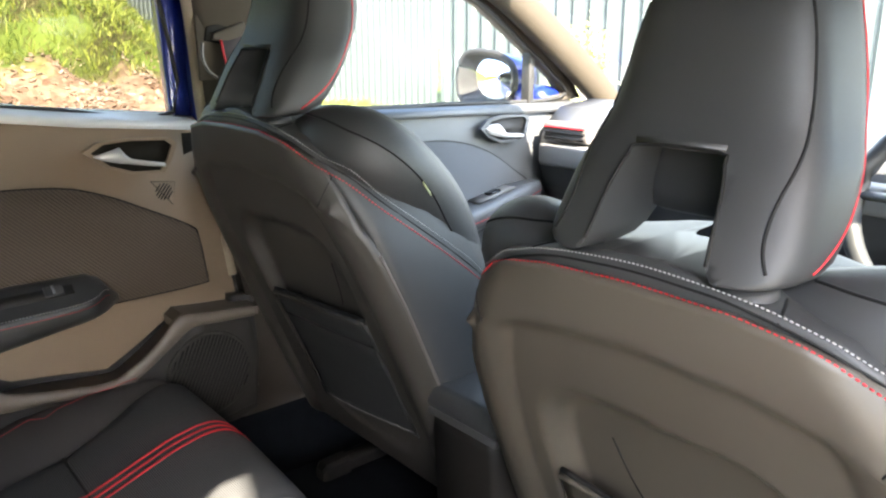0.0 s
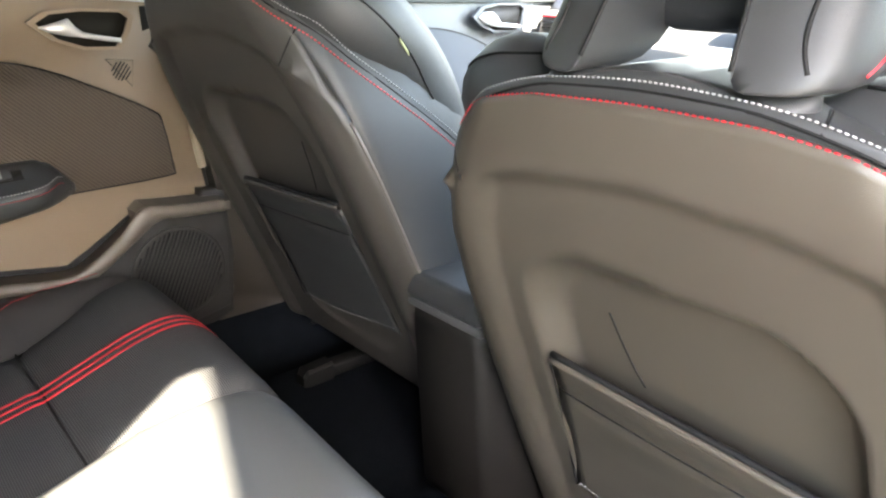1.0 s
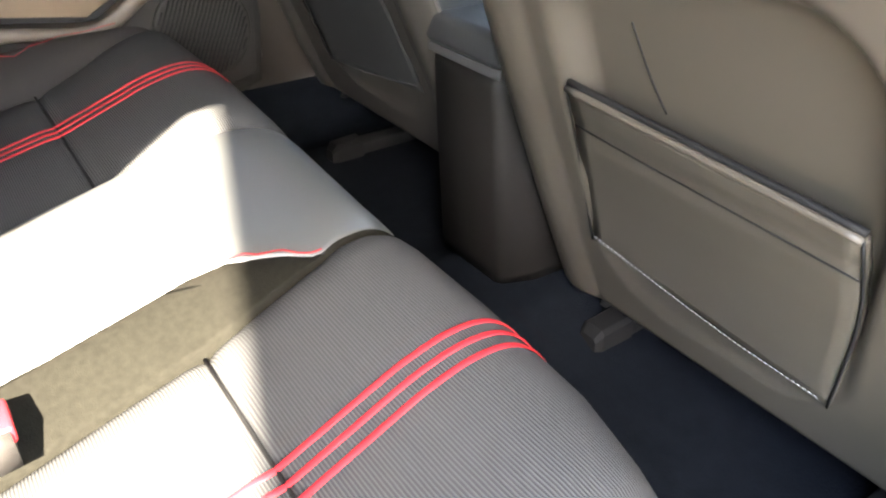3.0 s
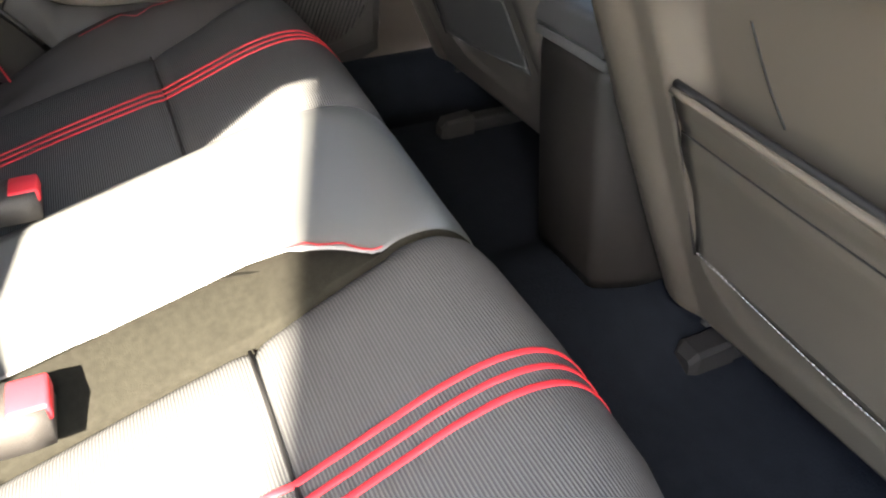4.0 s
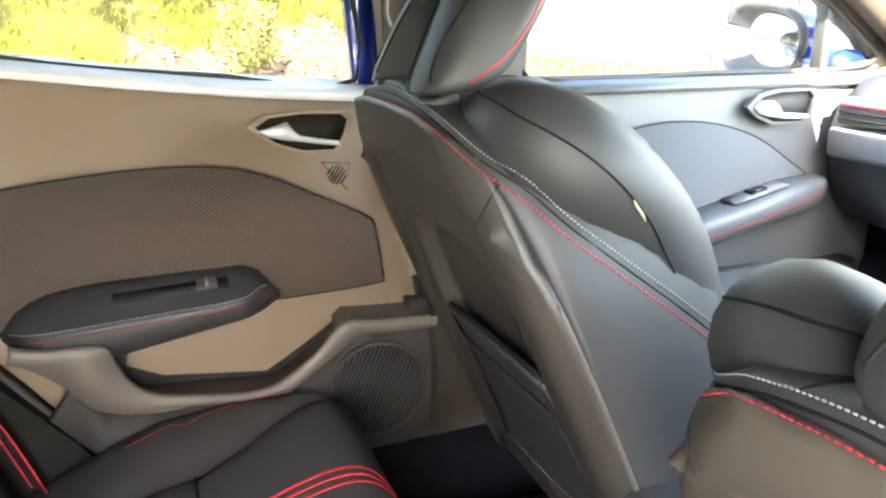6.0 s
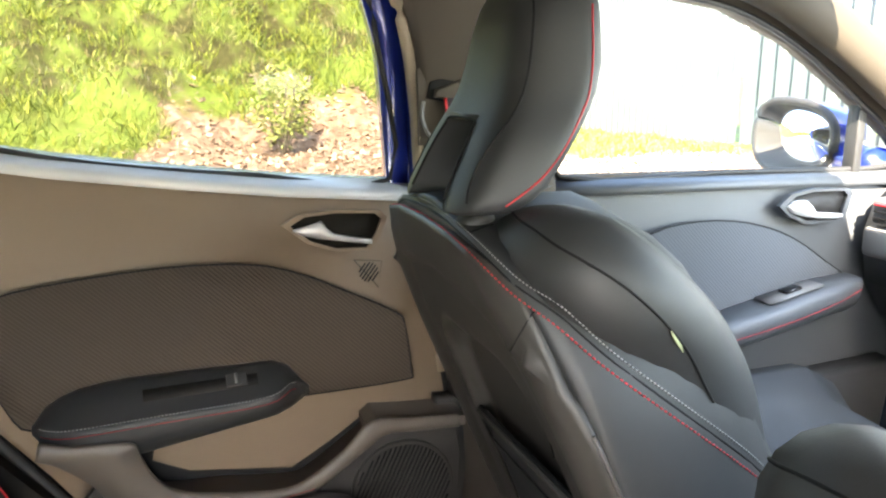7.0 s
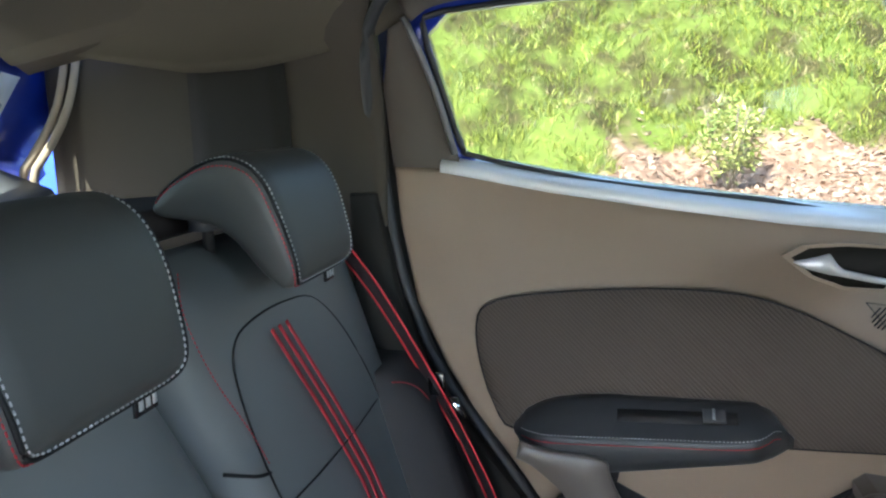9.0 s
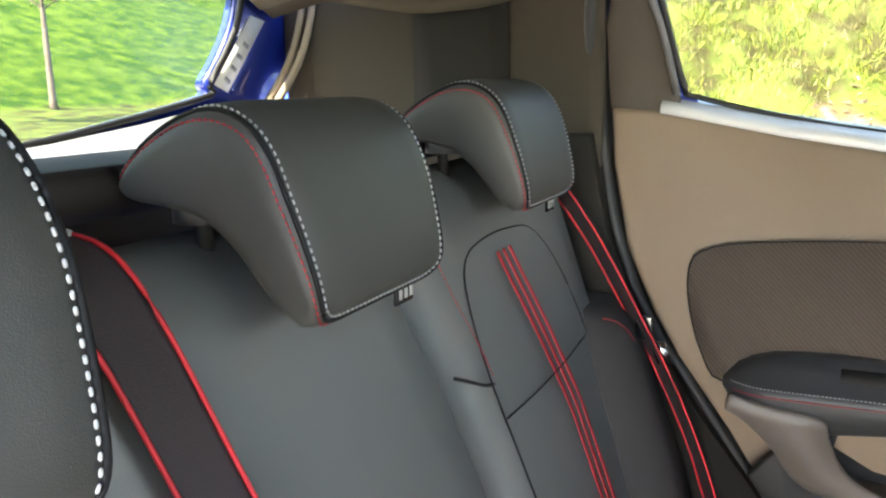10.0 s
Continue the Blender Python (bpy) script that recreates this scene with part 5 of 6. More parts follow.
def rear_head(name, x, yo=0.0):
    h = thing(name, "black leather rear head restraint with red and white stitching", "head restraint", "rear head restraints", at=(x, -0.19, 1.05))
    # a wedge-shaped pad: front face, rolled top and a tail over the backrest
    prof = [(-0.112, 0.976), (-0.096, 0.986), (-0.094, 1.005), (-0.103, 1.045), (-0.116, 1.082), (-0.134, 1.104), (-0.160, 1.114), (-0.188, 1.107), (-0.217, 1.092), (-0.241, 1.070), (-0.248, 1.058), (-0.238, 1.050), (-0.203, 1.045), (-0.177, 1.037), (-0.156, 1.020), (-0.136, 0.995)]
    P = smooth_loop([(0, a, b) for a, b in prof], 3)
    axis = [Vector((0, a, b)) for a, b in ((-0.226, 1.063), (-0.19, 1.075), (-0.148, 1.068), (-0.124, 1.032), (-0.110, 1.000))]
    def mid(p):
        """The point of the pad's middle line next to p."""
        near = []
        for a, b in zip(axis, axis[1:]):
            k = max(0.0, min(1.0, (p - a).dot(b - a) / (b - a).length_squared))
            near.append(a + (b - a) * k)
        return min(near, key=lambda q: (p - q).length)
    rings = []
    for t, sh in ((-1, 0.45), (-0.985, 0.72), (-0.95, 0.88), (-0.88, 0.97), (-0.7, 1), (0, 1.0), (0.7, 1), (0.88, 0.97), (0.95, 0.88), (0.985, 0.72), (1, 0.45)):
        ring = []
        for p in P:
            q = mid(p) + (p - mid(p)) * sh
            wx = 0.092 - 0.010 * max(0, (1.06 - p.z) / 0.08)
            ring.append((x + t * wx, q.y + yo, q.z))
        rings.append(ring)
    pad = part("pad", loft(rings), LEATHER_H, h)
    def on_pad(t, v, lift=0.0008):
        """A point on the pad: t across from -1 to 1, v along the outline from its foot over the front."""
        k = v * 3
        a, b = P[int(k) % len(P)], P[(int(k) + 1) % len(P)]
        p = a + (b - a) * (k - int(k))
        sh = float(np.interp(abs(t), [0.7, 0.88, 0.95, 0.985], [1, 0.97, 0.88, 0.72]))
        q = mid(p) + (p - mid(p)) * sh
        out = (p - mid(p)).normalized() * lift
        wx = 0.092 - 0.010 * max(0, (1.06 - p.z) / 0.08)
        return (x + t * wx, q.y + out.y + yo, q.z + out.z)
    for key, w, v0, mt, st, ln, rr in (("pale_stitching", 0.91, 0.75, WHITE, 0.0050, 0.0030, 0.0009), ("red_stitching", 0.982, 0.35, REDDIM, 0.0048, 0.0036, 0.0008), ("seam", 0.945, 0.55, PIPING, 0, 0, 0)):
        vs = [9.2, 8.7, 8.2, 7.6, 7.0, 6.4, 5.8, 5.2, 4.6, 4.0, 3.4, 2.8, 2.2, 1.75]
        path = [on_pad(-w, v) for v in vs] + [on_pad(-w * a, v0 + (1.75 - v0) * b) for a, b in CORNER] + [on_pad(t, v0) for t in (-w * 0.6, -w * 0.2, w * 0.2, w * 0.6)] + [on_pad(w * a, v0 + (1.75 - v0) * b) for a, b in CORNER[::-1]] + [on_pad(w, v) for v in vs[::-1]]
        part(key, stitches(path, st, ln, rr, 4) if st else tube(path, 0.0016, 6, 2), mt, pad)
    tg0 = part("tag", box(x - 0.070, x - 0.044, -0.118 + yo, -0.115 + yo, 0.958, 0.981, 0.0006), GLOSSY, h, "small sewn fabric tag with pale marks")
    for k in range(3):
        part("mark", box(x - 0.068 + k * 0.008, x - 0.063 + k * 0.008, -0.1148 + yo, -0.1142 + yo, 0.962, 0.974 - 0.003 * (k % 2), 0), WHITE, tg0)
    for sx in (-1, 1):
        part("post", tube([(x + sx * 0.06, -0.20 + yo, 1.0), (x + sx * 0.06, -0.205 + yo, 1.08)], 0.006, 8, 1), DARKP, h)
        part("collar", disc((x + sx * 0.06, -0.203 + yo, 1.035), (0, 0, 1), 0.018, 0.014, 16, 0.3), PLASTIC, h)
    return h


h1 = rear_head("rear_head_restraint", 0.012)
copy_thing(h1, pose(-0.365, -0.200, 1.064))
h3 = copy_thing(h1, pose(0.378, -0.122, 1.06))

for ch in [c for c in h3.children if c.name.startswith("tag")]:
    for sub in list(ch.children):
        bpy.data.objects.remove(sub)
    bpy.data.objects.remove(ch)

# ---- belts ----
def belt(name, label, pts, up, width=0.047):
    b = thing(name, label, "seat belt", at=pts[0])
    P = smooth_loop(pts, 5, False)
    part("webbing", tube(P, width / 2, 8, 1, flat=0.05, up=up), WEB, b)
    n = Vector(up).normalized()
    for sx in (-1, 1):
        edge = []
        for i, p in enumerate(P):
            t = (P[min(i + 1, len(P) - 1)] - P[max(i - 1, 0)]).normalized()
            edge.append(p + t.cross(n).normalized() * sx * width * 0.47 + n * 0.0012)
        part("red_edge", tube(edge, 0.0016, 6, 1), RED, b, "red woven edge")
    return b


bl = belt("seat_belt", "black seat belt with red edges hanging beside the rear seat", [(-0.60, -0.21, 1.02), (-0.60, -0.13, 0.92), (-0.60, -0.05, 0.787), (-0.605, 0.005, 0.68), (-0.612, 0.045, 0.58), (-0.618, 0.078, 0.47)], (0.55, -0.8, 0.1))
part("tongue", box(-0.605, -0.598, -0.055, -0.03, 0.765, 0.80, 0.003), GLOSSY, bl)
part("tongue_blade", prism([(-0.60, -0.035, 0.765), (-0.60, -0.012, 0.765), (-0.60, 0.0, 0.735), (-0.60, -0.02, 0.732)], (0.003, 0, 0)), CHROME, bl, "bright metal tongue")
bc = belt("seat_belt", "black seat belt with red edges over the rear backrest", [tuple(rb(0.190, 1.050, -0.03)), tuple(rb(0.186, 1.030, 0.006)), tuple(rb(0.177, 0.99, 0.018)), tuple(rb(0.157, 0.90, 0.018)), tuple(rb(0.12, 0.72, 0.018)), tuple(rb(0.09, 0.55, 0.018))], (0, 0.95, 0.31))
part("outlet", box(0.165, 0.215, -0.232, -0.205, 1.036, 1.046, 0.003), GREY, bc, "grey belt outlet")
for bx, by, lab in ((-0.112, 0.095, "red and black belt buckle on the rear seat"), (0.205, 0.10, "black belt buckle on the rear seat")):
    bu = thing("belt_buckle", lab, "belt buckle", "rear belt buckles", at=(bx, by, 0.52))
    part("housing", loft([[(bx + a * w, by + dy, 0.515 + c) for a, c in ((-1, 0), (1, 0), (1, 0.022), (0.8, 0.028), (-0.8, 0.028), (-1, 0.022))] for dy, w in ((-0.06, 0.018), (-0.02, 0.024), (0.03, 0.026), (0.045, 0.024))]), DARKP, bu)
    part("button", box(bx - 0.018, bx + 0.018, by + 0.02, by + 0.048, 0.53, 0.5455, 0.003), RED, bu)
fb = thing("front_belt", "front seat belt with red edge in its pillar guide", "seat belt", at=(-0.62, 0.72, 1.16))
X0 = -0.651
part("guide", prism([(X0, y, z) for y, z in ((0.640, 1.150), (0.645, 1.174), (0.716, 1.198), (0.723, 1.182), (0.715, 1.155), (0.68, 1.142))], (0.008, 0, 0), 0.002), PIPING, fb)
part("loop", prism([(X0 + 0.006, y, z) for y, z in ((0.650, 1.151), (0.652, 1.163), (0.712, 1.184), (0.717, 1.176), (0.709, 1.158), (0.68, 1.147))], (0.012, 0, 0), 0.004), TRIM, fb)
part("cover", prism([(X0 - 0.002, y, z) for y, z in ((0.628, 1.08), (0.626, 1.19), (0.64, 1.212), (0.74, 1.238), (0.80, 1.235), (0.80, 1.08))], (0.005, 0, 0), 0.002), TRIM, fb, "raised pillar cover round the belt guide")
part("lip", tube([(X0 + 0.01, 0.634, 1.146), (X0 + 0.012, 0.631, 1.122), (X0 + 0.012, 0.640, 1.098), (X0 + 0.012, 0.656, 1.085)], 0.0028, 6, 4), KICK, fb)
part("webbing", tube([(X0 + 0.014, 0.688, 1.160), (-0.622, 0.690, 1.10), (-0.60, 0.70, 1.02), (-0.58, 0.71, 0.9)], 0.024, 8, 4, flat=0.06, up=(1, 0, 0)), WEB, fb)
part("red_edge", tube([(X0 + 0.018, 0.665, 1.150), (-0.618, 0.667, 1.10), (-0.597, 0.677, 1.02)], 0.0024, 6, 4), RED, fb)

# ---- dashboard ----
DASHPALE = mat("pale_dash_trim", (0.24, 0.24, 0.235), 0.4, 0, 0.1, 900, 0.06, 5)
db = thing("dashboard", "dark dashboard with red-lined air vents", "dashboard", at=(CX, 1.7, 0.75))
rings = []
for x in spread(-0.66, 0.69, 12):
    rings.append([(x, y, z) for y, z in ((1.62, 0.70), (1.56, 0.78), (1.54, 0.88), (1.56, 0.94), (1.62, 0.985), (1.75, 1.0), (1.92, 0.985), (1.92, 0.7))])
part("body", loft(rings), FDOORP, db)
for vx in (-0.56, 0.0, 0.59):
    v = part("air_vent", box(vx - 0.075, vx + 0.075, 1.525, 1.56, 0.905, 0.955, 0.008), KICK, db)
    for k in range(3):
        part("slat", box(vx - 0.065, vx + 0.065, 1.519, 1.527, 0.915 + k * 0.013, 0.919 + k * 0.013, 0.001), RED if k == 2 else GLOSSY, v)
part("trim_strip", box(CX - 0.665, CX - 0.11, 1.522, 1.56, 0.838, 0.900, 0.014, 3), DASHPALE, db, "pale dash trim strip")
part("trim_strip", box(CX + 0.11, CX + 0.665, 1.522, 1.56, 0.838, 0.900, 0.014, 3), DASHPALE, db, "pale dash trim strip")
part("screen", box(-0.07, 0.10, 1.50, 1.52, 0.80, 1.02, 0.006), GLOSSY, db, "black upright touch screen")
stw = thing("steering_wheel", "black leather steering wheel before the near seat", "steering wheel", at=(0.37, 1.42, 0.90))
ring_pts = [(0.37 + 0.18 * math.cos(a), 1.40 + 0.075 * math.sin(a), 0.90 + 0.165 * math.sin(a)) for a in [2 * math.pi * k / 16 for k in range(16)]]
part("rim", tube(ring_pts, 0.016, 10, 3, True), LEATHER, stw)
part("hub", disc((0.37, 1.43, 0.89), (0, -0.91, 0.41), 0.07, 0.03, 20, 0.4), PLASTIC, stw)
for a in (0.0, math.pi, -math.pi / 2):
    part("spoke", tube([(0.37, 1.415, 0.895), (0.37 + 0.175 * math.cos(a), 1.40 + 0.073 * math.sin(a), 0.90 + 0.16 * math.sin(a))], 0.014, 8, 1, flat=0.6), KICK, stw)
part("column", tube([(0.37, 1.45, 0.88), (0.37, 1.6, 0.81)], 0.04, 12, 1), PLASTIC, stw)

# ---- outdoors ----
def ground_z(x, y):
    """Level paving by the car, a planted bed and a tussocky bank to the west, a gentle lawn far behind."""
    d = -x - 6.2 + 0.35 * noise.noise(Vector((y * 0.35, 0.2, 0.7)))
    z = 0.0
    if d > 0:
        z = 0.12 * min(1, d / 0.25) + 0.13 * min(d, 2.2) + 0.55 * max(0.0, d - 2.2)
        z = min(z, 6.5)
        if d > 1.6:
            k = min(1.0, (d - 1.6) / 1.0)
            z += k * (0.42 * noise.noise(Vector((x * 1.2, y * 1.2, 0.3))) + 0.20 * noise.noise(Vector((x * 2.7, y * 2.7, 1.3))))
    side = max(0.0, min(1.0, (5.6 - y - 0.1 * (x + 10)) / 2.0)) * max(0.0, min(1.0, (y + 13.0) / 4.0))
    back = min(26.0, 0.05 * max(0.0, -y - 24.0) + 0.34 * max(0.0, -y - 30.0)) + 0.05 * noise.noise(Vector((x * 0.3, y * 0.3, 2.0))) * max(0, min(1, (-y - 22) / 4))
    return z * side + back


def sheet(xs, ys, zf=ground_z):
    bm = bmesh.new()
    vs = [[bm.verts.new((x, y, zf(x, y))) for y in ys] for x in xs]
    for i in range(len(xs) - 1):
        for j in range(len(ys) - 1):
            bm.faces.new((vs[i][j], vs[i + 1][j], vs[i + 1][j + 1], vs[i][j + 1]))
    return bm


LAWN_Y = 30.0


def ground_material():
    m = mat("paving_bed_grass", (0.46, 0.43, 0.38), 0.95, 0, 0.4, 40, 0.15, 2, spec=0.08)
    nt = m.node_tree
    b = nt.nodes["Principled BSDF"]
    tc = nt.nodes.new("ShaderNodeTexCoord")
    sp = nt.nodes.new("ShaderNodeSeparateXYZ")
    nt.links.new(tc.outputs["Object"], sp.inputs["Vector"])
    nz = nt.nodes.new("ShaderNodeTexNoise")
    nz.inputs["Scale"].default_value, nz.inputs["Detail"].default_value = 1.1, 8
    nt.links.new(tc.outputs["Object"], nz.inputs["Vector"])
    chips = nt.nodes.new("ShaderNodeTexVoronoi")
    chips.inputs["Scale"].default_value = 14
    nt.links.new(tc.outputs["Object"], chips.inputs["Vector"])
    mr = nt.nodes.new("ShaderNodeValToRGB")
    mr.color_ramp.elements[0].color, mr.color_ramp.elements[1].color = (0.10, 0.055, 0.035, 1), (0.30, 0.20, 0.14, 1)
    nt.links.new(chips.outputs["Color"], mr.inputs["Fac"])
    gr = nt.nodes.new("ShaderNodeValToRGB")
    gr.color_ramp.elements[0].color, gr.color_ramp.elements[1].color = (0.045, 0.042, 0.016, 1), (0.10, 0.13, 0.026, 1)
    gr.color_ramp.elements[0].position, gr.color_ramp.elements[1].position = 0.43, 0.56
    nt.links.new(nz.outputs["Fac"], gr.inputs["Fac"])

    lawn = nt.nodes.new("ShaderNodeValToRGB")
    lawn.color_ramp.elements[0].color, lawn.color_ramp.elements[1].color = (0.026, 0.062, 0.006, 1), (0.085, 0.130, 0.014, 1)
    lawn.color_ramp.elements[0].position, lawn.color_ramp.elements[1].position = 0.40, 0.64
    nt.links.new(nz.outputs["Fac"], lawn.inputs["Fac"])

    def step(sock, sign, edge, soft, wob):
        a = nt.nodes.new("ShaderNodeMath")
        a.operation = "MULTIPLY_ADD"
        nt.links.new(sock, a.inputs[0])
        a.inputs[1].default_value, a.inputs[2].default_value = sign, -edge
        c = nt.nodes.new("ShaderNodeMath")
        c.operation = "MULTIPLY_ADD"
        nt.links.new(nz.outputs["Fac"], c.inputs[0])
        c.inputs[1].default_value = wob
        nt.links.new(a.outputs["Value"], c.inputs[2])
        q = nt.nodes.new("ShaderNodeMapRange")
        q.inputs["From Min"].default_value, q.inputs["From Max"].default_value = wob / 2, wob / 2 + soft
        nt.links.new(c.outputs["Value"], q.inputs["Value"])
        return q.outputs["Result"]

    sock = b.inputs["Base Color"].links[0].from_socket
    bend = nt.nodes.new("ShaderNodeMapRange")
    bend.interpolation_type = "SMOOTHSTEP"
    for key, val in (("From Min", -0.9), ("From Max", 0.4), ("To Min", 0.0), ("To Max", 2.4)):
        bend.inputs[key].default_value = val
    nt.links.new(sp.outputs["Y"], bend.inputs["Value"])
    xe = nt.nodes.new("ShaderNodeMath")
    nt.links.new(sp.outputs["X"], xe.inputs[0])
    nt.links.new(bend.outputs["Result"], xe.inputs[1])
    for fac, col in ((step(sp.outputs["X"], -1, 6.2, 0.1, 0.5), mr.outputs["Color"]), (step(xe.outputs["Value"], -1, 6.7, 0.3, 1.6), gr.outputs["Color"]), (step(sp.outputs["Y"], -1, LAWN_Y, 0.4, 1.2), lawn.outputs["Color"])):
        mx = nt.nodes.new("ShaderNodeMix")
        mx.data_type = "RGBA"
        nt.links.new(fac, mx.inputs["Factor"])
        nt.links.new(sock, mx.inputs["A"])
        nt.links.new(col, mx.inputs["B"])
        sock = mx.outputs["Result"]
    nt.links.new(sock, b.inputs["Base Color"])
    return m


xs = spread(-400, -40, 8)[:-1] + spread(-40, -20, 14)[:-1] + spread(-20, -5.5, 110)[:-1] + spread(-5.5, 60, 20)[:-1] + spread(60, 400, 6)
ys = spread(-400, -60, 8)[:-1] + spread(-60, -14, 30)[:-1] + spread(-14, 8, 150)[:-1] + spread(8, 60, 16)[:-1] + spread(60, 400, 6)
gnd = part("ground", sheet(xs, ys), ground_material())
tagged(gnd, "pale paving with a mulched bed and a grassy bank", "ground", kind="structure")


def leafy(name, col, tip, rough=0.6):
    """Leaf or blade material that varies from piece to piece."""
    m = bpy.data.materials.new(name)
    m.use_nodes = True
    nt = m.node_tree
    b = nt.nodes["Principled BSDF"]
    geo = nt.nodes.new("ShaderNodeNewGeometry")
    mx = nt.nodes.new("ShaderNodeMix")
    mx.data_type = "RGBA"
    mx.inputs["A"].default_value, mx.inputs["B"].default_value = (*col, 1), (*tip, 1)
    nt.links.new(geo.outputs["Random Per Island"], mx.inputs["Factor"])
    nt.links.new(mx.outputs["Result"], b.inputs["Base Color"])
    b.inputs["Roughness"].default_value = rough
    b.inputs["Subsurface Weight"].default_value = 0.0
    return m


GRASS = leafy("grass_blades", (0.035, 0.072, 0.008), (0.26, 0.275, 0.038))
OLIVE = leafy("old_grass_blades", (0.045, 0.045, 0.012), (0.21, 0.17, 0.06))
LEAF = leafy("shrub_leaves", (0.10, 0.16, 0.02), (0.42, 0.42, 0.14), 0.35)
BARK = mat("grey_bark", (0.14, 0.11, 0.085), 0.9, 0, 0.8, 30, 0.4, 5)
CHIP = leafy("bark_chips", (0.12, 0.07, 0.045), (0.42, 0.30, 0.22), 0.9)


def scatter(name, pieces, material, label, category):
    """One mesh of many small pieces: each is a list of points and a list of faces."""
    verts, faces = [], []
    for pts, fs in pieces:
        n = len(verts)
        verts += pts
        faces += [tuple(i + n for i in f) for f in fs]
    me = bpy.data.meshes.new(name)
    me.from_pydata(verts, [], faces)
    me.materials.append(material)
    return tagged(new(name, me), label, category, kind="stuff")


rng = random.Random(5)
blades, old_blades = [], []
while len(blades) + len(old_blades) < 95000:
    x, y = rng.uniform(-17.5, -6.3), rng.uniform(-11, 8.5)
    q = max(0.0, min(1.0, (y + 0.9) / 1.3))
    edge = -x - 6.7 - 2.4 * q * q * (3 - 2 * q) + 1.0 * noise.noise(Vector((x * 0.9, y * 0.9, 5.0)))
    if edge < 0 or rng.random() > 1.2 - (-x - 8) * 0.07:
        continue
    z = ground_z(x, y)
    lump = noise.noise(Vector((x * 1.7, y * 1.7, 9.0))) + 0.6 * noise.noise(Vector((x * 4.2, y * 4.2, 3.0)))
    fresh = lump + rng.gauss(0, 0.12) > -0.02
    if not fresh and rng.random() < 0.45:
        continue
    h = rng.uniform(0.06, 0.14) * (1.0 + 0.9 * max(0, lump)) if fresh else rng.uniform(0.03, 0.10)
    a = rng.uniform(0, 6.283)
    w = rng.uniform(0.004, 0.010)
    lx, ly = rng.gauss(0.1, 0.8) * h, rng.gauss(0, 1.1) * h
    dx, dy = w * math.cos(a), w * math.sin(a)
    (blades if fresh else old_blades).append(([(x - dx, y - dy, z - 0.01), (x + dx, y + dy, z - 0.01), (x + lx * 0.45 + dx * 0.7, y + ly * 0.45 + dy * 0.7, z + h * 0.7), (x + lx * 0.45 - dx * 0.7, y + ly * 0.45 - dy * 0.7, z + h * 0.7), (x + lx, y + ly, z + h)], [(0, 1, 2, 3), (3, 2, 4)]))
scatter("grass", blades, GRASS, "long tussocky sunlit grass on the bank", "grass")
scatter("old_grass", old_blades, OLIVE, "short dull old grass between the tussocks", "grass")
chips = []
for _ in range(9000):
    x, y = rng.uniform(-10.2, -6.2), rng.uniform(-2, 8)
    if -x - 6.9 - 2.4 * max(0.0, min(1.0, (y + 0.9) / 1.3)) > rng.uniform(-0.4, 0.5):
        continue
    z = ground_z(x, y) + 0.006
    m = Matrix.Translation((x, y, z)) @ Euler((rng.gauss(0, 0.5), rng.gauss(0, 0.5), rng.uniform(0, 6.28))).to_matrix().to_4x4()
    l, w, t = rng.uniform(0.02, 0.06), rng.uniform(0.01, 0.03), 0.004
    pts = [tuple(m @ Vector(p)) for p in ((-l, -w, 0), (l, -w * 0.6, 0), (l * 0.8, w, 0), (-l * 0.9, w * 0.8, 0), (-l, -w, t), (l, -w * 0.6, t), (l * 0.8, w, t), (-l * 0.9, w * 0.8, t))]
    chips.append((pts, [(4, 5, 6, 7), (0, 1, 5, 4), (1, 2, 6, 5), (2, 3, 7, 6), (3, 0, 4, 7)]))
scatter("bark_mulch", chips, CHIP, "loose brown bark chips on the planted bed", "mulch")


def leaf_cloud(c, rx, ry, rz, count, size, seed):
    """Leaves of an uneven crown, denser at its skin."""
    r = random.Random(seed)
    out = []
    for _ in range(count):
        v = Vector((r.gauss(0, 1), r.gauss(0, 1), r.gauss(0, 1))).normalized()
        q = r.uniform(0.35, 1.0) ** 0.5 * (0.8 + 0.35 * noise.noise(v * 2.3 + Vector((seed, 0, 0))))
        p = Vector(c) + Vector((v.x * rx, v.y * ry, v.z * rz)) * q
        m = Matrix.Translation(p) @ Euler((r.uniform(-0.9, 0.9), r.uniform(-0.9, 0.9), r.uniform(0, 6.28))).to_matrix().to_4x4()
        l = size * r.uniform(0.6, 1.3)
        out.append(([tuple(m @ Vector(a)) for a in ((-l, 0, 0), (-0.2 * l, -0.32 * l, 0.08 * l), (l, 0, 0), (-0.2 * l, 0.32 * l, 0.08 * l), (0, 0, -0.03 * l))], [(0, 1, 4), (1, 2, 4), (2, 3, 4), (3, 0, 4)]))
    return out


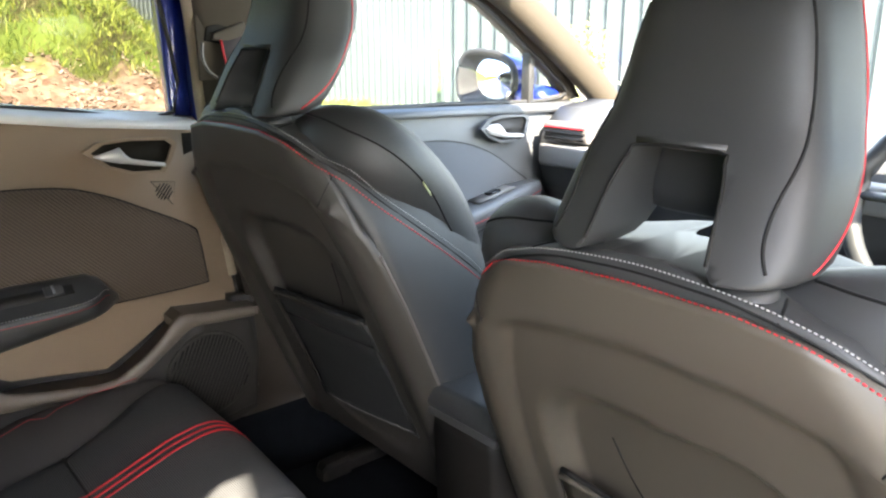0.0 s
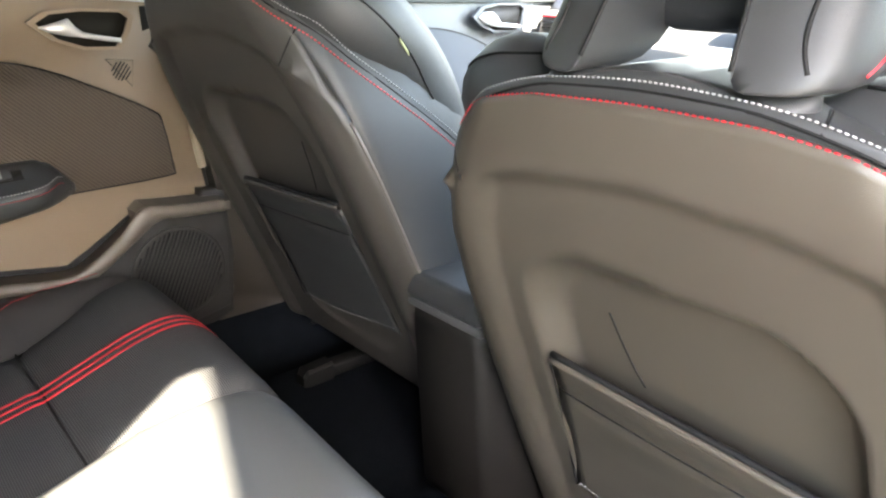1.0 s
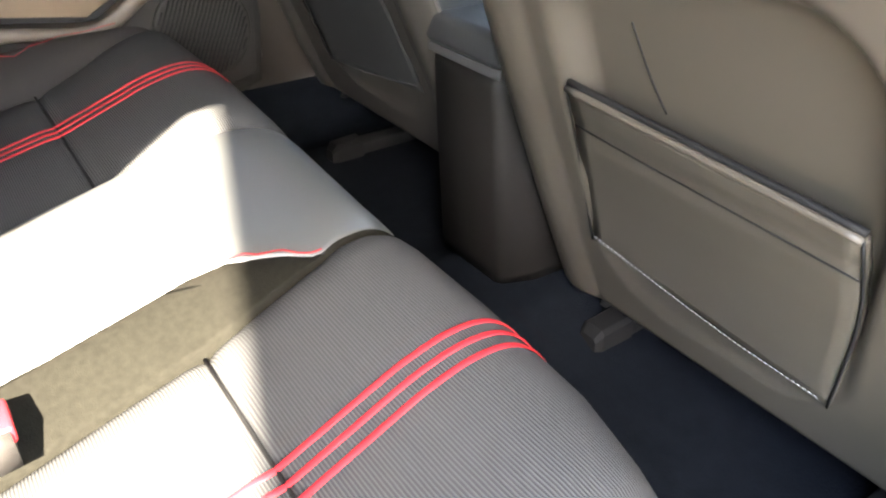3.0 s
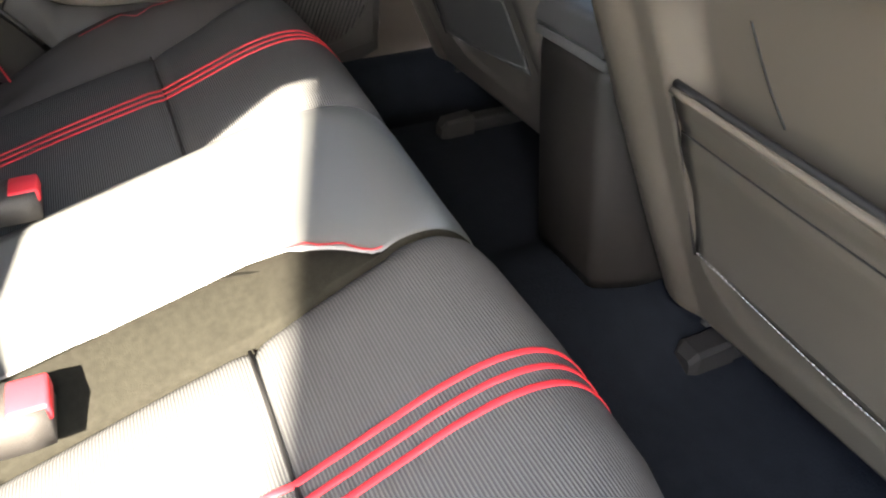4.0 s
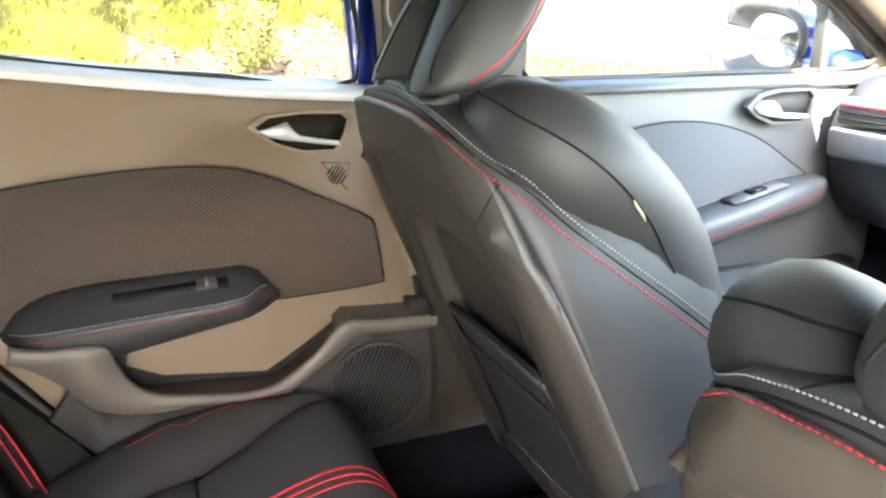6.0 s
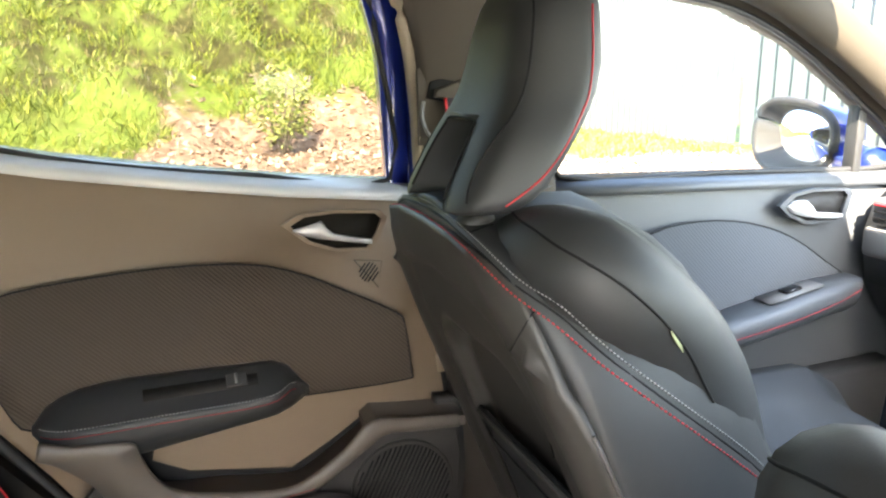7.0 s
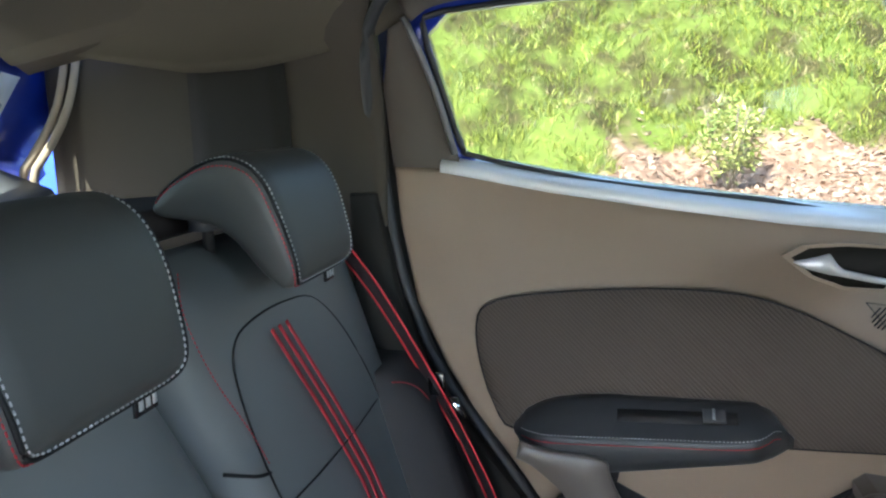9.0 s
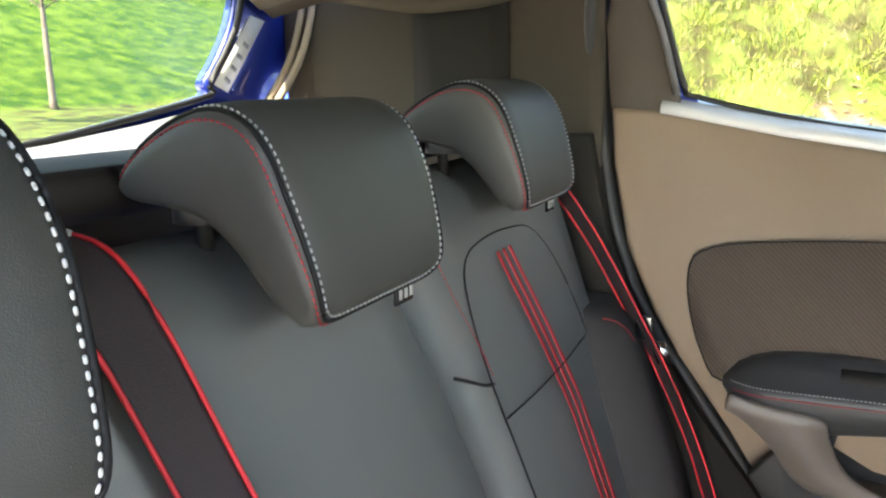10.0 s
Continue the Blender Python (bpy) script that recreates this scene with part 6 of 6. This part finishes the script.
def shrub(name, label, x, y, h, w, seed, leaves=900, size=0.035):
    z = ground_z(x, y)
    s = thing(name, label, "shrub", at=(x, y, z))
    r = random.Random(seed)
    bm = bmesh.new()
    for k in range(9):
        a = r.uniform(0, 6.28)
        tube([(x, y, z - 0.02), (x + 0.2 * w * math.cos(a), y + 0.2 * w * math.sin(a), z + 0.4 * h), (x + 0.38 * w * math.cos(a), y + 0.38 * w * math.sin(a), z + 0.85 * h)], 0.008, 5, 2, bm=bm)
    part("stems", bm, BARK, s)
    vs, fs = [], []
    for pts, f in leaf_cloud((x, y, z + h * 0.55), w / 2, w / 2, h * 0.5, leaves, size, seed):
        n = len(vs)
        vs += [tuple(Vector(p) - Vector((x, y, z))) for p in pts]
        fs += [tuple(i + n for i in q) for q in f]
    me = bpy.data.meshes.new("foliage")
    me.from_pydata(vs, [], fs)
    me.materials.append(LEAF)
    o = new("foliage", me)
    o.parent = s
    return s


shrub("shrub", "small bright-leaved shrub in the mulched bed", -7.9, 1.30, 1.0, 0.86, 3, 1500, 0.04)
shrub("shrub", "yellow-green shrub before the metal fence", -6.2, 8.4, 1.5, 1.1, 8, 1100, 0.05)


def tree(x, y, h, r, seed):
    z = ground_z(x, y)
    t = thing("tree", "young tree with bare grey trunk on the lawn", "tree", "trees", at=(x, y, z))
    bm = bmesh.new()
    rings = [[(x + 0.04 * math.sin(k) + rr * math.cos(a), y + rr * math.sin(a), z + h * q) for a in [2 * math.pi * i / 10 for i in range(10)]] for k, (q, rr) in enumerate(((-0.02, r * 1.4), (0.05, r), (0.4, r * 0.8), (0.7, r * 0.5), (0.95, r * 0.2)))]
    loft(rings, bm=bm)
    rr = random.Random(seed)
    for k in range(10):
        a, q = rr.uniform(0, 6.28), rr.uniform(0.45, 0.85)
        tube([(x, y, z + h * q), (x + 0.5 * math.cos(a), y + 0.5 * math.sin(a), z + h * q + 0.4), (x + 1.2 * math.cos(a), y + 1.2 * math.sin(a), z + h * q + 0.7)], r * 0.25, 5, 2, bm=bm)
    part("trunk", bm, BARK, t)
    vs, fs = [], []
    for pts, f in leaf_cloud((x, y, z + h * 0.8), 2.0, 2.0, h * 0.28, 2200, 0.10, seed):
        n = len(vs)
        vs += [tuple(Vector(p) - Vector((x, y, z))) for p in pts]
        fs += [tuple(i + n for i in q) for q in f]
    me = bpy.data.meshes.new("crown")
    me.from_pydata(vs, [], fs)
    me.materials.append(LEAF)
    o = new("crown", me)
    o.parent = t
    return t


tree(-13.5, -26.5, 7.0, 0.27, 4)
tree(-22.0, -30.0, 7.5, 0.15, 6)

# corrugated metal fence
STEEL = mat("pale_corrugated_steel", (0.075, 0.09, 0.09), 0.5, 0.1, 0.1, 20, 0.1, 0.6)


def corrugated(name, p, q, h, pitch, depth, label):
    """A profiled steel sheet from p to q, with real folds."""
    p, q = Vector(p), Vector(q)
    t = (q - p).normalized()
    n = Vector((-t.y, t.x, 0))
    length = (q - p).length
    pts, u = [], 0.0
    while u < length:
        for f, k in ((0.0, 0), (0.35, 0), (0.5, 1), (0.85, 1)):
            pts.append(p + t * (u + f * pitch) + n * depth * k)
        u += pitch
    bm = bmesh.new()
    rings = [[a, a + n * 0.004, a + n * 0.004 + Vector((0, 0, h)), a + Vector((0, 0, h))] for a in pts]
    loft(rings, bm=bm)
    o = part(name, bm, STEEL, None, "", False)
    return tagged(o, label, "fence", kind="structure")


corrugated("fence_1", (-10.55, 9.45, -0.1), (-19.5, 5.9, -0.1), 6.5, 0.14, 0.02, "pale finely ribbed steel fence")
corrugated("fence_2", (-10.5, 9.5, -0.1), (6.0, 13.6, -0.1), 6.5, 0.30, 0.05, "pale grey-green corrugated steel fence")

# plain rendered block beside the car, unseen, added to cut the bench's sun patch
pier = part("sun_blocker", box(2.40, 2.95, -0.43, 0.10, -0.05, 3.6, 0.01), mat("pale_render", (0.6, 0.56, 0.5), 0.9, 0, 0.3, 60))
tagged(pier, "pale rendered block added out of view to shade the bench", "pier", kind="structure")
